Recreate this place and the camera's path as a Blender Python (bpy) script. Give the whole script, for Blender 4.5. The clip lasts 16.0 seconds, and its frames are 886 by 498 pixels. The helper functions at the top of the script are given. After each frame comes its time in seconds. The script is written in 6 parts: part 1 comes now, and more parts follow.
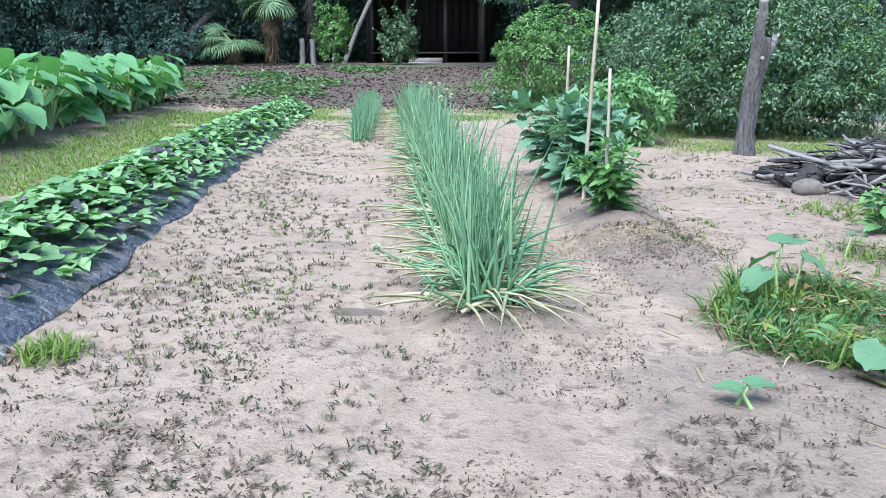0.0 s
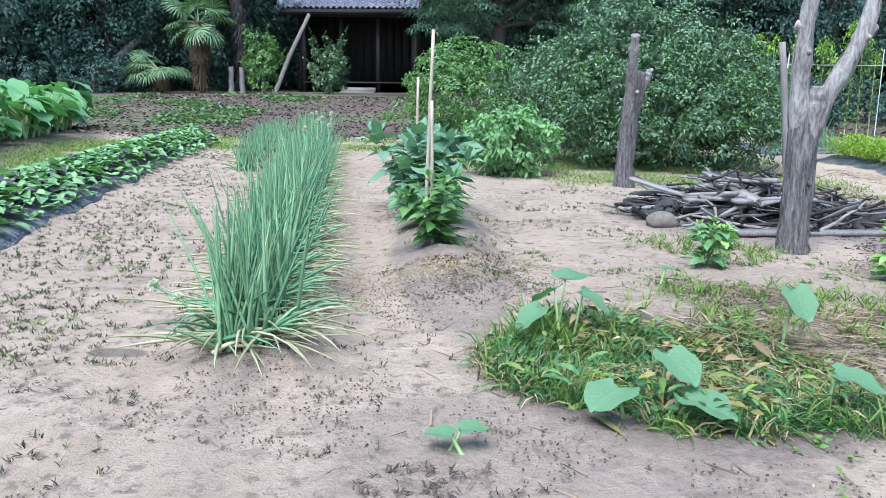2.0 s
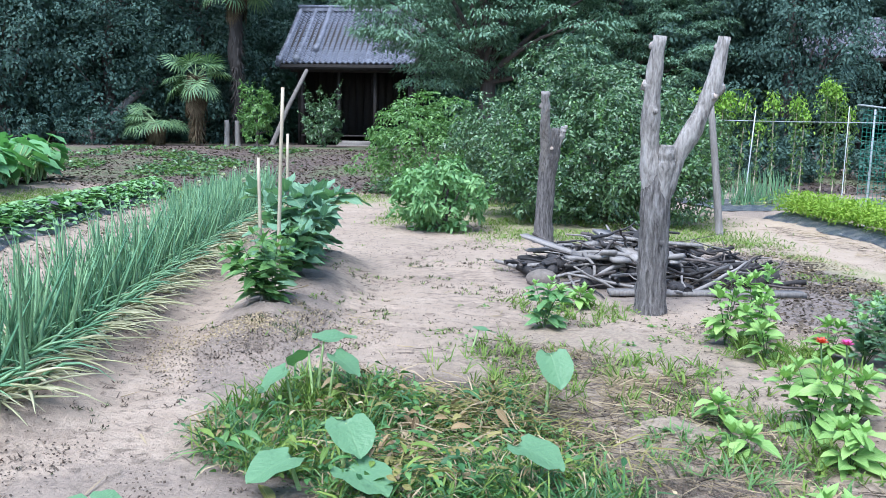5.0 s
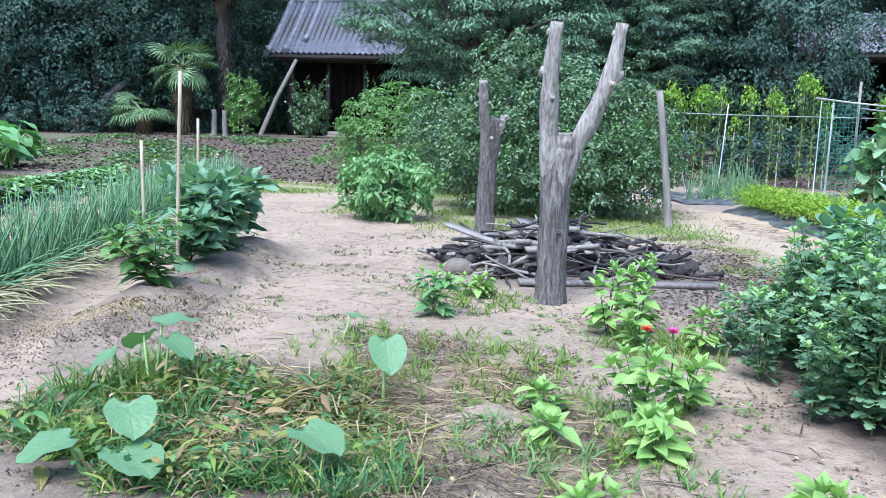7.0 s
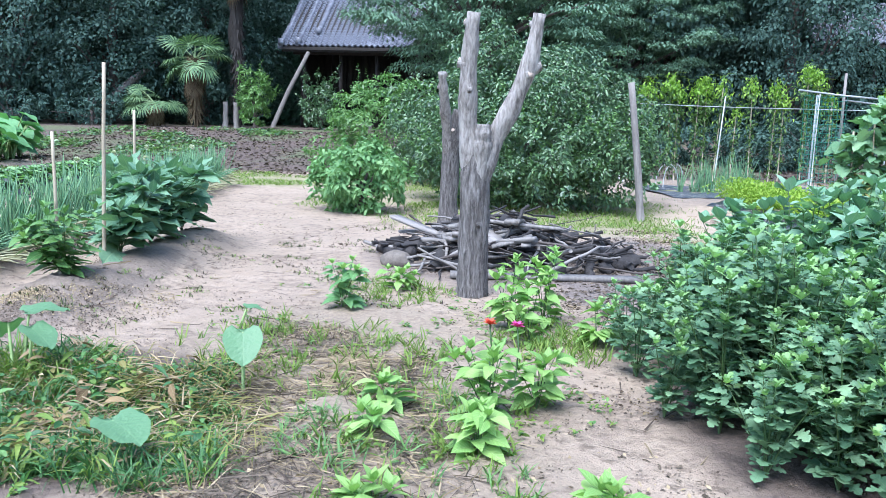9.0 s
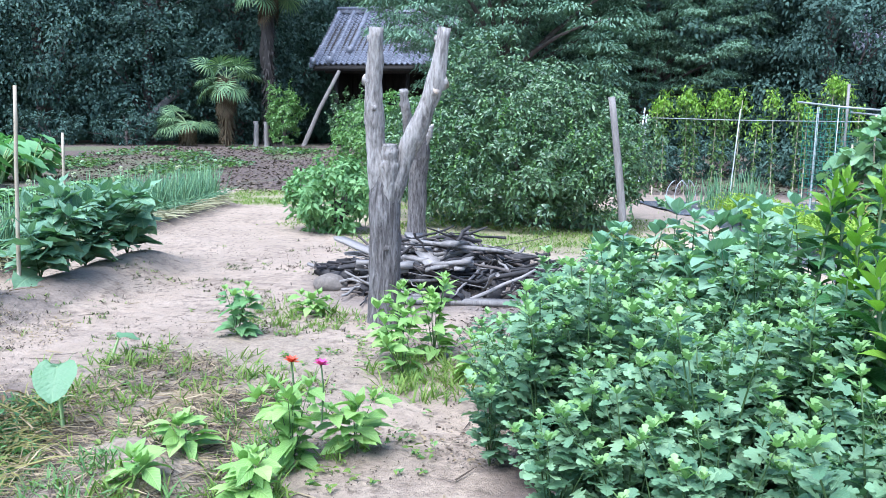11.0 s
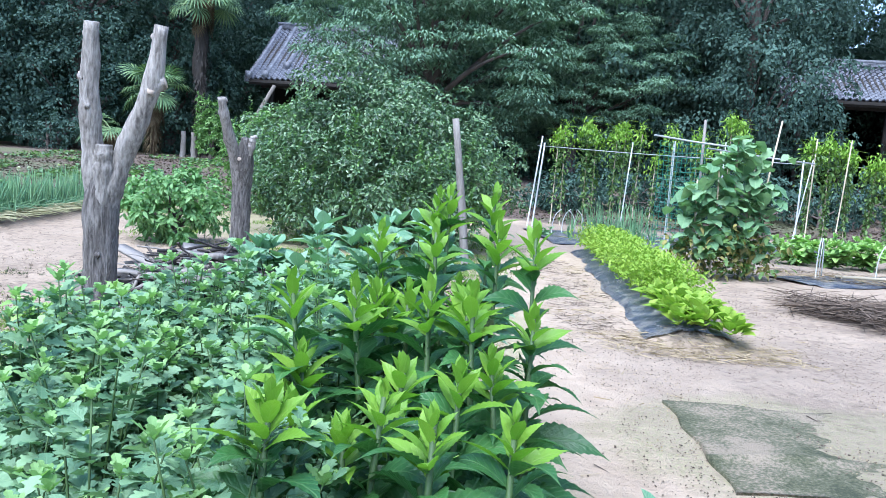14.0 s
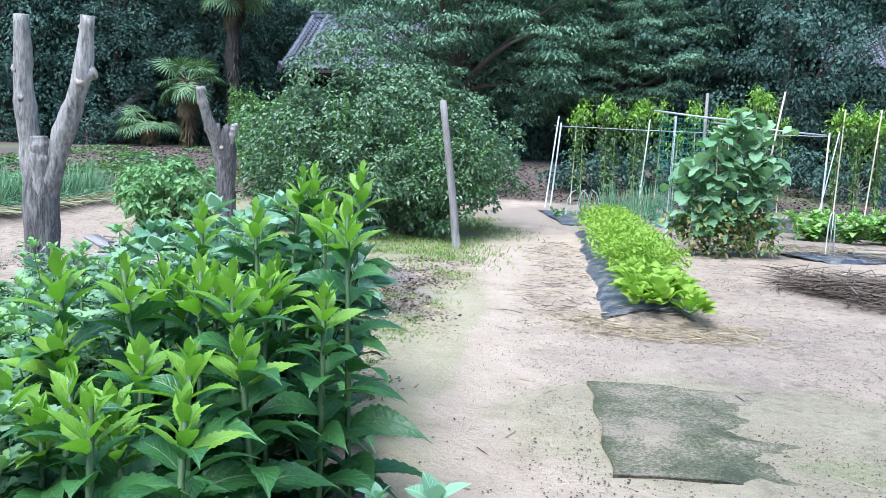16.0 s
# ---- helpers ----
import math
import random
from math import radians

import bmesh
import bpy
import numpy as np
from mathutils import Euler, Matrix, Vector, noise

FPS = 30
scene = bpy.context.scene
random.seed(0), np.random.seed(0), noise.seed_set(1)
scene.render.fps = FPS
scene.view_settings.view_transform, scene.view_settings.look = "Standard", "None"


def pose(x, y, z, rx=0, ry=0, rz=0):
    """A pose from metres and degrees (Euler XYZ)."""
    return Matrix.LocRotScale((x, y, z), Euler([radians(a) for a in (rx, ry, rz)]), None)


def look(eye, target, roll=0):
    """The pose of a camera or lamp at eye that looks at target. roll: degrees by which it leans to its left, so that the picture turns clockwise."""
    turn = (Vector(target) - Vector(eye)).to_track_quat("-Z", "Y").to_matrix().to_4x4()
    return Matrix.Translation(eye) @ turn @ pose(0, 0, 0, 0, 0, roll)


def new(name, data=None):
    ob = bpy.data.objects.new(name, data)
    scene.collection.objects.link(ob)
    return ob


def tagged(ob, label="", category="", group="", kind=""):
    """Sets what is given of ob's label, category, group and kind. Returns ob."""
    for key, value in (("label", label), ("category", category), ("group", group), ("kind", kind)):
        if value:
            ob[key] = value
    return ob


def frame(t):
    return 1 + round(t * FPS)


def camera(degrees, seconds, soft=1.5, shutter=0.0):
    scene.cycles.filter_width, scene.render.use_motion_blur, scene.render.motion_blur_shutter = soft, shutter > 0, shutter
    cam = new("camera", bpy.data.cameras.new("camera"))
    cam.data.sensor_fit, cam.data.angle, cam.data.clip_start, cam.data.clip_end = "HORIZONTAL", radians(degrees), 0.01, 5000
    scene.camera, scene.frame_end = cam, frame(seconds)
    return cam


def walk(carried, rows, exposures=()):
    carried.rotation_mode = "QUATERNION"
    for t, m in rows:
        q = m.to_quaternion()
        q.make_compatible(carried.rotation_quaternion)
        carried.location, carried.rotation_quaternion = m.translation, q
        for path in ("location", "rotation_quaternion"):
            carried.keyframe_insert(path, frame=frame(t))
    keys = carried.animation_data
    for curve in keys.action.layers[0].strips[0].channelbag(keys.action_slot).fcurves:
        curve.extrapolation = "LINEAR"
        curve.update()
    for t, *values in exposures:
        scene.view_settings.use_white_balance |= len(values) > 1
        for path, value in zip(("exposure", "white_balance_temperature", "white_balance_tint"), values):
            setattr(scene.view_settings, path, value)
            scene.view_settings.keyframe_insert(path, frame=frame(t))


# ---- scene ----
cam = camera(57.4, 16.0, 0.85)
PATH = [
    (0, (0.445, -0.122, 1.261), (0.212, 1.809, 0.796), -0.1),
    (0.5, (0.607, -0.09, 1.243), (0.374, 1.845, 0.791), -0.0),
    (1, (0.824, 0.005, 1.245), (0.617, 1.946, 0.811), 0.1),
    (1.5, (1.047, 0.081, 1.261), (0.889, 2.03, 0.843), 0.3),
    (2, (1.321, 0.095, 1.271), (1.208, 2.052, 0.876), 0.6),
    (2.5, (1.549, 0.119, 1.267), (1.466, 2.084, 0.902), 0.8),
    (3, (1.783, 0.193, 1.274), (1.703, 2.163, 0.939), 0.9),
    (3.5, (1.996, 0.227, 1.301), (1.898, 2.2, 0.99), 0.9),
    (6, (3.061, 0.282, 1.321), (2.871, 2.255, 1.058), 1.1),
    (6.5, (3.255, 0.274, 1.305), (3.066, 2.246, 1.031), 1.3),
    (7, (3.46, 0.392, 1.285), (3.284, 2.364, 0.998), 1.5),
    (7.5, (3.62, 0.499, 1.292), (3.453, 2.47, 0.996), 1.7),
    (8, (3.819, 0.481, 1.296), (3.647, 2.451, 0.993), 1.8),
    (10.5, (4.996, 0.782, 1.315), (4.633, 2.726, 1.016), 0.8),
    (11, (5.256, 0.943, 1.342), (4.888, 2.89, 1.072), 0.9),
    (11.5, (5.562, 0.988, 1.346), (5.243, 2.947, 1.105), 1.3),
    (12, (5.863, 1.033, 1.336), (5.606, 3.003, 1.115), 1.8),
    (12.5, (6.124, 1.247, 1.318), (5.919, 3.224, 1.104), 2.1),
    (13, (6.385, 1.301, 1.318), (6.177, 3.279, 1.102), 2.8),
    (13.5, (6.621, 1.353, 1.337), (6.385, 3.328, 1.126), 3.5),
    (14, (6.854, 1.478, 1.324), (6.576, 3.447, 1.116), 3.9),
    (14.5, (7.121, 1.537, 1.359), (6.808, 3.502, 1.154), 3.8),
    (15, (7.341, 1.501, 1.354), (6.995, 3.457, 1.122), 2.8),
    (15.5, (7.529, 1.547, 1.343), (7.127, 3.486, 1.069), 2.2),
    (16, (7.622, 1.692, 1.333), (7.223, 3.636, 1.082), 2.2),
]
walk(cam, [(t, look(eye, target, roll)) for t, eye, target, roll in PATH], [(0.0, 1.66, 5600, 10.5), (2.0, 1.64, 5600, 10.5), (7.5, 1.75, 5560, 11.5), (11.0, 1.90, 5480, 12.5), (14.5, 1.85, 5500, 10.5), (16.0, 1.81, 5560, 8.8)])

# ---- light ----
world = bpy.data.worlds.new("sky")
scene.world = world
world.use_nodes = True
wn = world.node_tree
sky = wn.nodes.new("ShaderNodeTexSky")
sky.sky_type, sky.sun_disc = "NISHITA", False
sky.sun_elevation, sky.sun_rotation = radians(60), radians(190)
sky.air_density, sky.dust_density = 1.0, 1.0
wn.nodes["Background"].inputs["Strength"].default_value = 0.105
wn.links.new(sky.outputs[0], wn.nodes["Background"].inputs["Color"])
sun_data = bpy.data.lights.new("sun", "SUN")
sun_data.energy, sun_data.angle, sun_data.color = 2.5, radians(50), (1.0, 0.99, 0.97)
sun = new("sun", sun_data)
sun.matrix_world = look((-2, -10, 30), (4, 6, 0))

# ---- materials ----


def nodes_of(name):
    m = bpy.data.materials.new(name)
    m.use_nodes = True
    nt = m.node_tree
    return m, nt, nt.nodes["Principled BSDF"]


def noise_node(nt, scale, detail=5.0, rough=0.55, vec=None, w=None):
    n = nt.nodes.new("ShaderNodeTexNoise")
    n.inputs["Scale"].default_value = scale
    n.inputs["Detail"].default_value = detail
    n.inputs["Roughness"].default_value = rough
    if vec is not None:
        nt.links.new(vec, n.inputs["Vector"])
    return n


def ramp(nt, src, stops):
    r = nt.nodes.new("ShaderNodeValToRGB")
    el = r.color_ramp.elements
    while len(el) < len(stops):
        el.new(0.5)
    for e, (p, c) in zip(el, stops):
        e.position, e.color = p, (*c, 1.0)
    nt.links.new(src, r.inputs[0])
    return r.outputs[0]


def mix(nt, fac, a, b, kind="MIX"):
    n = nt.nodes.new("ShaderNodeMix")
    n.data_type, n.blend_type = "RGBA", kind
    for sock, val in ((n.inputs[0], fac), (n.inputs[6], a), (n.inputs[7], b)):
        if isinstance(val, (int, float)):
            sock.default_value = val
        elif isinstance(val, tuple):
            sock.default_value = (*val, 1.0)
        else:
            nt.links.new(val, sock)
    return n.outputs[2]


def maths(nt, op, a, b=0.0, clamp=False):
    n = nt.nodes.new("ShaderNodeMath")
    n.operation, n.use_clamp = op, clamp
    for sock, val in ((n.inputs[0], a), (n.inputs[1], b)):
        if isinstance(val, (int, float)):
            sock.default_value = val
        else:
            nt.links.new(val, sock)
    return n.outputs[0]


def bump(nt, bs, height, strength, dist):
    b = nt.nodes.new("ShaderNodeBump")
    b.inputs["Strength"].default_value, b.inputs["Distance"].default_value = strength, dist
    nt.links.new(height, b.inputs["Height"])
    nt.links.new(b.outputs[0], bs.inputs["Normal"])


def coords(nt):
    return nt.nodes.new("ShaderNodeTexCoord").outputs["Object"]


def leaf_mat(name, dark, light, rough=0.5, through_light=0.25, gloss=0.4, rib=0.45):
    """Leaves: each leaf its own tint, blotches, a paler midrib with side veins, and light shining through."""
    m, nt, bs = nodes_of(name)
    rnd = nt.nodes.new("ShaderNodeNewGeometry").outputs["Random Per Island"]
    col = ramp(nt, rnd, [(0.0, dark), (0.6, tuple((a + b) / 2 for a, b in zip(dark, light))), (1.0, light)])
    n = noise_node(nt, 9.0, 3.0, 0.6, coords(nt))
    col = mix(nt, maths(nt, "MULTIPLY", n.outputs[0], 0.35), col, tuple(c * 0.7 for c in dark))
    leaf = nt.nodes.new("ShaderNodeUVMap")
    leaf.uv_map = "leaf"
    sep = nt.nodes.new("ShaderNodeSeparateXYZ")
    nt.links.new(leaf.outputs[0], sep.inputs[0])
    away = maths(nt, "ABSOLUTE", sep.outputs[1])
    mid = maths(nt, "SUBTRACT", 1.0, maths(nt, "MULTIPLY", away, 24.0), True)
    side = maths(nt, "SINE", maths(nt, "MULTIPLY", maths(nt, "SUBTRACT", sep.outputs[0], maths(nt, "MULTIPLY", away, 0.7)), 46.0))
    side = maths(nt, "POWER", maths(nt, "ADD", maths(nt, "MULTIPLY", side, 0.5), 0.5), 6.0)
    veins = maths(nt, "MAXIMUM", mid, maths(nt, "MULTIPLY", side, 0.45))
    pale = mix(nt, 0.5, light, (0.42, 0.5, 0.26))
    col = mix(nt, maths(nt, "MULTIPLY", veins, rib), col, pale)
    nt.links.new(col, bs.inputs["Base Color"])
    bs.inputs["Roughness"].default_value = rough
    bs.inputs["Specular IOR Level"].default_value = gloss
    vein = noise_node(nt, 55.0, 2.0, 0.5, coords(nt))
    bump(nt, bs, maths(nt, "SUBTRACT", vein.outputs[0], maths(nt, "MULTIPLY", veins, rib * 1.6)), 0.4, 0.012)
    tr = nt.nodes.new("ShaderNodeBsdfTranslucent")
    bright = mix(nt, 1.0, col, (1.0, 1.25, 0.6), "MULTIPLY")
    nt.links.new(bright, tr.inputs[0])
    ms = nt.nodes.new("ShaderNodeMixShader")
    ms.inputs[0].default_value = through_light
    nt.links.new(bs.outputs[0], ms.inputs[1])
    nt.links.new(tr.outputs[0], ms.inputs[2])
    nt.links.new(ms.outputs[0], nt.nodes["Material Output"].inputs[0])
    return m


def rough_mat(name, stops, scale, rough=0.85, relief=0.5, stretch=(1, 1, 1), dist=0.02, fine=6.0, metal=0.0):
    """Grained surface: colour from noise at two scales, relief from the finer one."""
    m, nt, bs = nodes_of(name)
    mp = nt.nodes.new("ShaderNodeMapping")
    mp.inputs["Scale"].default_value = stretch
    nt.links.new(coords(nt), mp.inputs[0])
    a = noise_node(nt, scale, 6.0, 0.6, mp.outputs[0])
    b = noise_node(nt, scale * fine, 5.0, 0.65, mp.outputs[0])
    f = maths(nt, "ADD", maths(nt, "MULTIPLY", a.outputs[0], 0.55), maths(nt, "MULTIPLY", b.outputs[0], 0.45))
    col = ramp(nt, f, stops)
    tint = nt.nodes.new("ShaderNodeObjectInfo").outputs["Random"]
    col = mix(nt, maths(nt, "MULTIPLY", tint, 0.25), col, tuple(c * 0.6 for c in stops[0][1]))
    nt.links.new(col, bs.inputs["Base Color"])
    bs.inputs["Roughness"].default_value, bs.inputs["Metallic"].default_value = rough, metal
    bump(nt, bs, f, relief, dist)
    return m


M_EVERGREEN = leaf_mat("evergreen_leaf", (0.028, 0.06, 0.05), (0.088, 0.16, 0.125), 0.7, 0.12, 0.25, 0.1)
M_FEATHER = leaf_mat("feathery_leaf", (0.085, 0.165, 0.11), (0.2, 0.33, 0.21), 0.55, 0.2, 0.4, 0.1)
M_CITRUS = leaf_mat("citrus_leaf", (0.028, 0.07, 0.032), (0.14, 0.25, 0.095), 0.33, 0.12, 0.6, 0.15)
M_CITRUS_LIGHT = leaf_mat("light_citrus_leaf", (0.075, 0.17, 0.045), (0.19, 0.34, 0.09), 0.42, 0.25, 0.5, 0.2)
M_YOUNG = leaf_mat("young_shoot_leaf", (0.15, 0.29, 0.03), (0.3, 0.46, 0.055), 0.5, 0.35, 0.4)
M_ONION = leaf_mat("onion_leaf", (0.085, 0.215, 0.11), (0.27, 0.44, 0.215), 0.42, 0.15, 0.5, 0.0)
M_ONION_DRY = leaf_mat("dry_onion_leaf", (0.26, 0.27, 0.13), (0.58, 0.54, 0.36), 0.7, 0.15, 0.3, 0.0)
M_TARO = leaf_mat("taro_leaf", (0.085, 0.235, 0.09), (0.22, 0.44, 0.17), 0.45, 0.3, 0.45, 0.3)
M_PALE_TARO = leaf_mat("pale_taro_leaf", (0.1, 0.215, 0.105), (0.17, 0.3, 0.15), 0.5, 0.25, 0.4, 0.1)
M_TARO_STALK = leaf_mat("taro_stalk", (0.160, 0.260, 0.080), (0.260, 0.380, 0.130), 0.5, 0.1, 0.4)
M_POTATO = leaf_mat("sweet_potato_leaf", (0.113, 0.245, 0.1), (0.323, 0.52, 0.22), 0.5, 0.25, 0.4)
M_PURPLE = leaf_mat("purple_leaf", (0.030, 0.030, 0.045), (0.090, 0.060, 0.085), 0.5, 0.1, 0.4)
M_AUBERGINE = leaf_mat("aubergine_leaf", (0.1, 0.21, 0.125), (0.22, 0.37, 0.225), 0.55, 0.25, 0.4)
M_PEPPER = leaf_mat("pepper_leaf", (0.069, 0.17, 0.044), (0.175, 0.33, 0.088), 0.45, 0.25, 0.5)
M_BUSH = leaf_mat("dahlia_leaf", (0.108, 0.251, 0.089), (0.266, 0.44, 0.179), 0.5, 0.3, 0.4)
M_ZINNIA = leaf_mat("zinnia_leaf", (0.175, 0.335, 0.085), (0.37, 0.54, 0.165), 0.5, 0.3, 0.4)
M_MUM = leaf_mat("chrysanthemum_leaf", (0.085, 0.185, 0.1), (0.25, 0.385, 0.21), 0.55, 0.2, 0.35, 0.12)
M_TALL = leaf_mat("tall_flower_leaf", (0.026, 0.095, 0.026), (0.075, 0.2, 0.048), 0.4, 0.22, 0.5, 0.2)
M_TALL_TOP = leaf_mat("tall_flower_shoot", (0.13, 0.275, 0.025), (0.25, 0.42, 0.05), 0.45, 0.35, 0.4, 0.15)
M_MUM_TIP = leaf_mat("chrysanthemum_shoot", (0.17, 0.32, 0.11), (0.33, 0.51, 0.2), 0.5, 0.3, 0.35, 0.12)
M_WITHERED = leaf_mat("withered_leaf", (0.11, 0.07, 0.035), (0.36, 0.25, 0.13), 0.8, 0.15, 0.2)
M_PALE = leaf_mat("pale_broad_leaf", (0.130, 0.270, 0.160), (0.290, 0.440, 0.300), 0.55, 0.25, 0.35)
M_GRASS = leaf_mat("grass_blade", (0.095, 0.179, 0.031), (0.255, 0.34, 0.069), 0.6, 0.3, 0.3)
M_SALAD = leaf_mat("salad_leaf", (0.18, 0.314, 0.026), (0.344, 0.47, 0.059), 0.5, 0.35, 0.35)
M_BEAN = leaf_mat("bean_leaf", (0.065, 0.135, 0.035), (0.15, 0.25, 0.07), 0.5, 0.3, 0.4)
M_CUCUMBER = leaf_mat("cucumber_leaf", (0.12, 0.25, 0.125), (0.27, 0.42, 0.23), 0.55, 0.3, 0.4)
M_YELLOWED = leaf_mat("yellowed_leaf", (0.17, 0.15, 0.045), (0.34, 0.3, 0.1), 0.7, 0.2, 0.3)
M_STRAW = leaf_mat("straw", (0.2, 0.15, 0.085), (0.46, 0.37, 0.23), 0.85, 0.1, 0.2, 0.0)
M_PALM = leaf_mat("palm_leaf", (0.06, 0.132, 0.066), (0.192, 0.3, 0.132), 0.5, 0.15, 0.4)
M_PALM_DRY = leaf_mat("dry_palm_leaf", (0.05, 0.032, 0.018), (0.117, 0.081, 0.05), 0.85, 0.1, 0.2)
M_LITTER = leaf_mat("fallen_leaf", (0.039, 0.025, 0.018), (0.168, 0.123, 0.095), 0.8, 0.05, 0.3)
M_CRUMB = leaf_mat("soil_crumb", (0.045, 0.033, 0.025), (0.19, 0.145, 0.108), 0.9, 0.0, 0.2, 0.0)
M_SPROUT = leaf_mat("dark_seedling", (0.03, 0.036, 0.02), (0.11, 0.125, 0.055), 0.7, 0.1, 0.2, 0.0)
M_RED = leaf_mat("red_petal", (0.600, 0.050, 0.030), (0.800, 0.120, 0.060), 0.5, 0.2, 0.3)
M_PINK = leaf_mat("pink_petal", (0.600, 0.040, 0.250), (0.750, 0.090, 0.380), 0.5, 0.2, 0.3)
M_WHITE = leaf_mat("white_floret", (0.600, 0.620, 0.480), (0.800, 0.800, 0.660), 0.6, 0.2, 0.3)
M_BARK = rough_mat("grey_bark", [(0.36, (0.026, 0.023, 0.021)), (0.46, (0.105, 0.094, 0.087)), (0.54, (0.19, 0.174, 0.162)), (0.66, (0.33, 0.31, 0.29))], 24.0, 0.95, 1.0, (1.5, 1.5, 0.17), 0.06, 3.0)
M_BARK_PALE = rough_mat("smooth_pale_bark", [(0.34, (0.07, 0.062, 0.056)), (0.45, (0.19, 0.172, 0.155)), (0.55, (0.30, 0.278, 0.255)), (0.68, (0.40, 0.375, 0.345))], 10.0, 0.9, 0.8, (1.3, 1.3, 0.3), 0.04, 4.0)
M_CUT = rough_mat("sawn_wood_face", [(0.3, (0.33, 0.25, 0.19)), (0.7, (0.55, 0.46, 0.38))], 14.0, 0.8, 0.4)
M_DARKBARK = rough_mat("dark_bark", [(0.3, (0.03, 0.025, 0.022)), (0.7, (0.14, 0.115, 0.10))], 4.0, 0.9, 0.8, (1, 1, 0.25), 0.03)
M_STEM = rough_mat("green_stem", [(0.3, (0.030, 0.065, 0.016)), (0.7, (0.07, 0.135, 0.034))], 20.0, 0.6, 0.2)
M_WOODGREY = rough_mat("weathered_wood", [(0.3, (0.09, 0.08, 0.07)), (0.55, (0.24, 0.22, 0.20)), (0.8, (0.42, 0.39, 0.36))], 5.0, 0.85, 0.6, (6, 6, 0.6), 0.01)
M_WOODDARK = rough_mat("old_dark_timber", [(0.3, (0.012, 0.010, 0.009)), (0.7, (0.040, 0.033, 0.028))], 4.0, 0.8, 0.4, (4, 4, 0.6), 0.01)
M_CHAR = rough_mat("rotten_black_wood", [(0.3, (0.012, 0.011, 0.011)), (0.7, (0.065, 0.058, 0.055))], 6.0, 0.9, 0.8, (3, 1, 1), 0.02)
M_BLEACHED = rough_mat("bleached_wood", [(0.3, (0.14, 0.125, 0.11)), (0.7, (0.32, 0.295, 0.27))], 6.0, 0.8, 0.4, (1, 6, 6), 0.01)
M_BAMBOO = rough_mat("pale_bamboo", [(0.3, (0.27, 0.22, 0.145)), (0.7, (0.47, 0.41, 0.30))], 12.0, 0.5, 0.2, (3, 3, 0.4))
M_PIPE = rough_mat("white_painted_pipe", [(0.3, (0.28, 0.30, 0.30)), (0.7, (0.46, 0.48, 0.48))], 8.0, 0.35, 0.1)
M_TILE = rough_mat("grey_roof_tile", [(0.35, (0.06, 0.066, 0.085)), (0.5, (0.16, 0.172, 0.21)), (0.66, (0.34, 0.36, 0.41))], 3.0, 0.5, 0.3, (1, 1, 1), 0.01)
M_NET = rough_mat("green_netting", [(0.3, (0.012, 0.12, 0.085)), (0.7, (0.03, 0.20, 0.14))], 9.0, 0.5, 0.1)
M_STONE = rough_mat("field_stone", [(0.3, (0.075, 0.062, 0.05)), (0.7, (0.21, 0.18, 0.15))], 7.0, 0.9, 0.6)


def film_mat():
    m, nt, bs = nodes_of("black_mulch_film")
    n = noise_node(nt, 5.0, 5.0, 0.6, coords(nt))
    wv = noise_node(nt, 17.0, 5.0, 0.6, coords(nt))
    # First stop is raised and bluish for the sky's sheen; second is pale dust.
    dust_and_sheen = ramp(nt, n.outputs[0], [(0.46, (0.04, 0.05, 0.075)), (0.64, (0.19, 0.18, 0.17))])
    nt.links.new(dust_and_sheen, bs.inputs["Base Color"])
    bs.inputs["Roughness"].default_value, bs.inputs["Specular IOR Level"].default_value = 0.3, 0.9
    bump(nt, bs, wv.outputs[0], 1.0, 0.075)
    return m


M_FILM = film_mat()


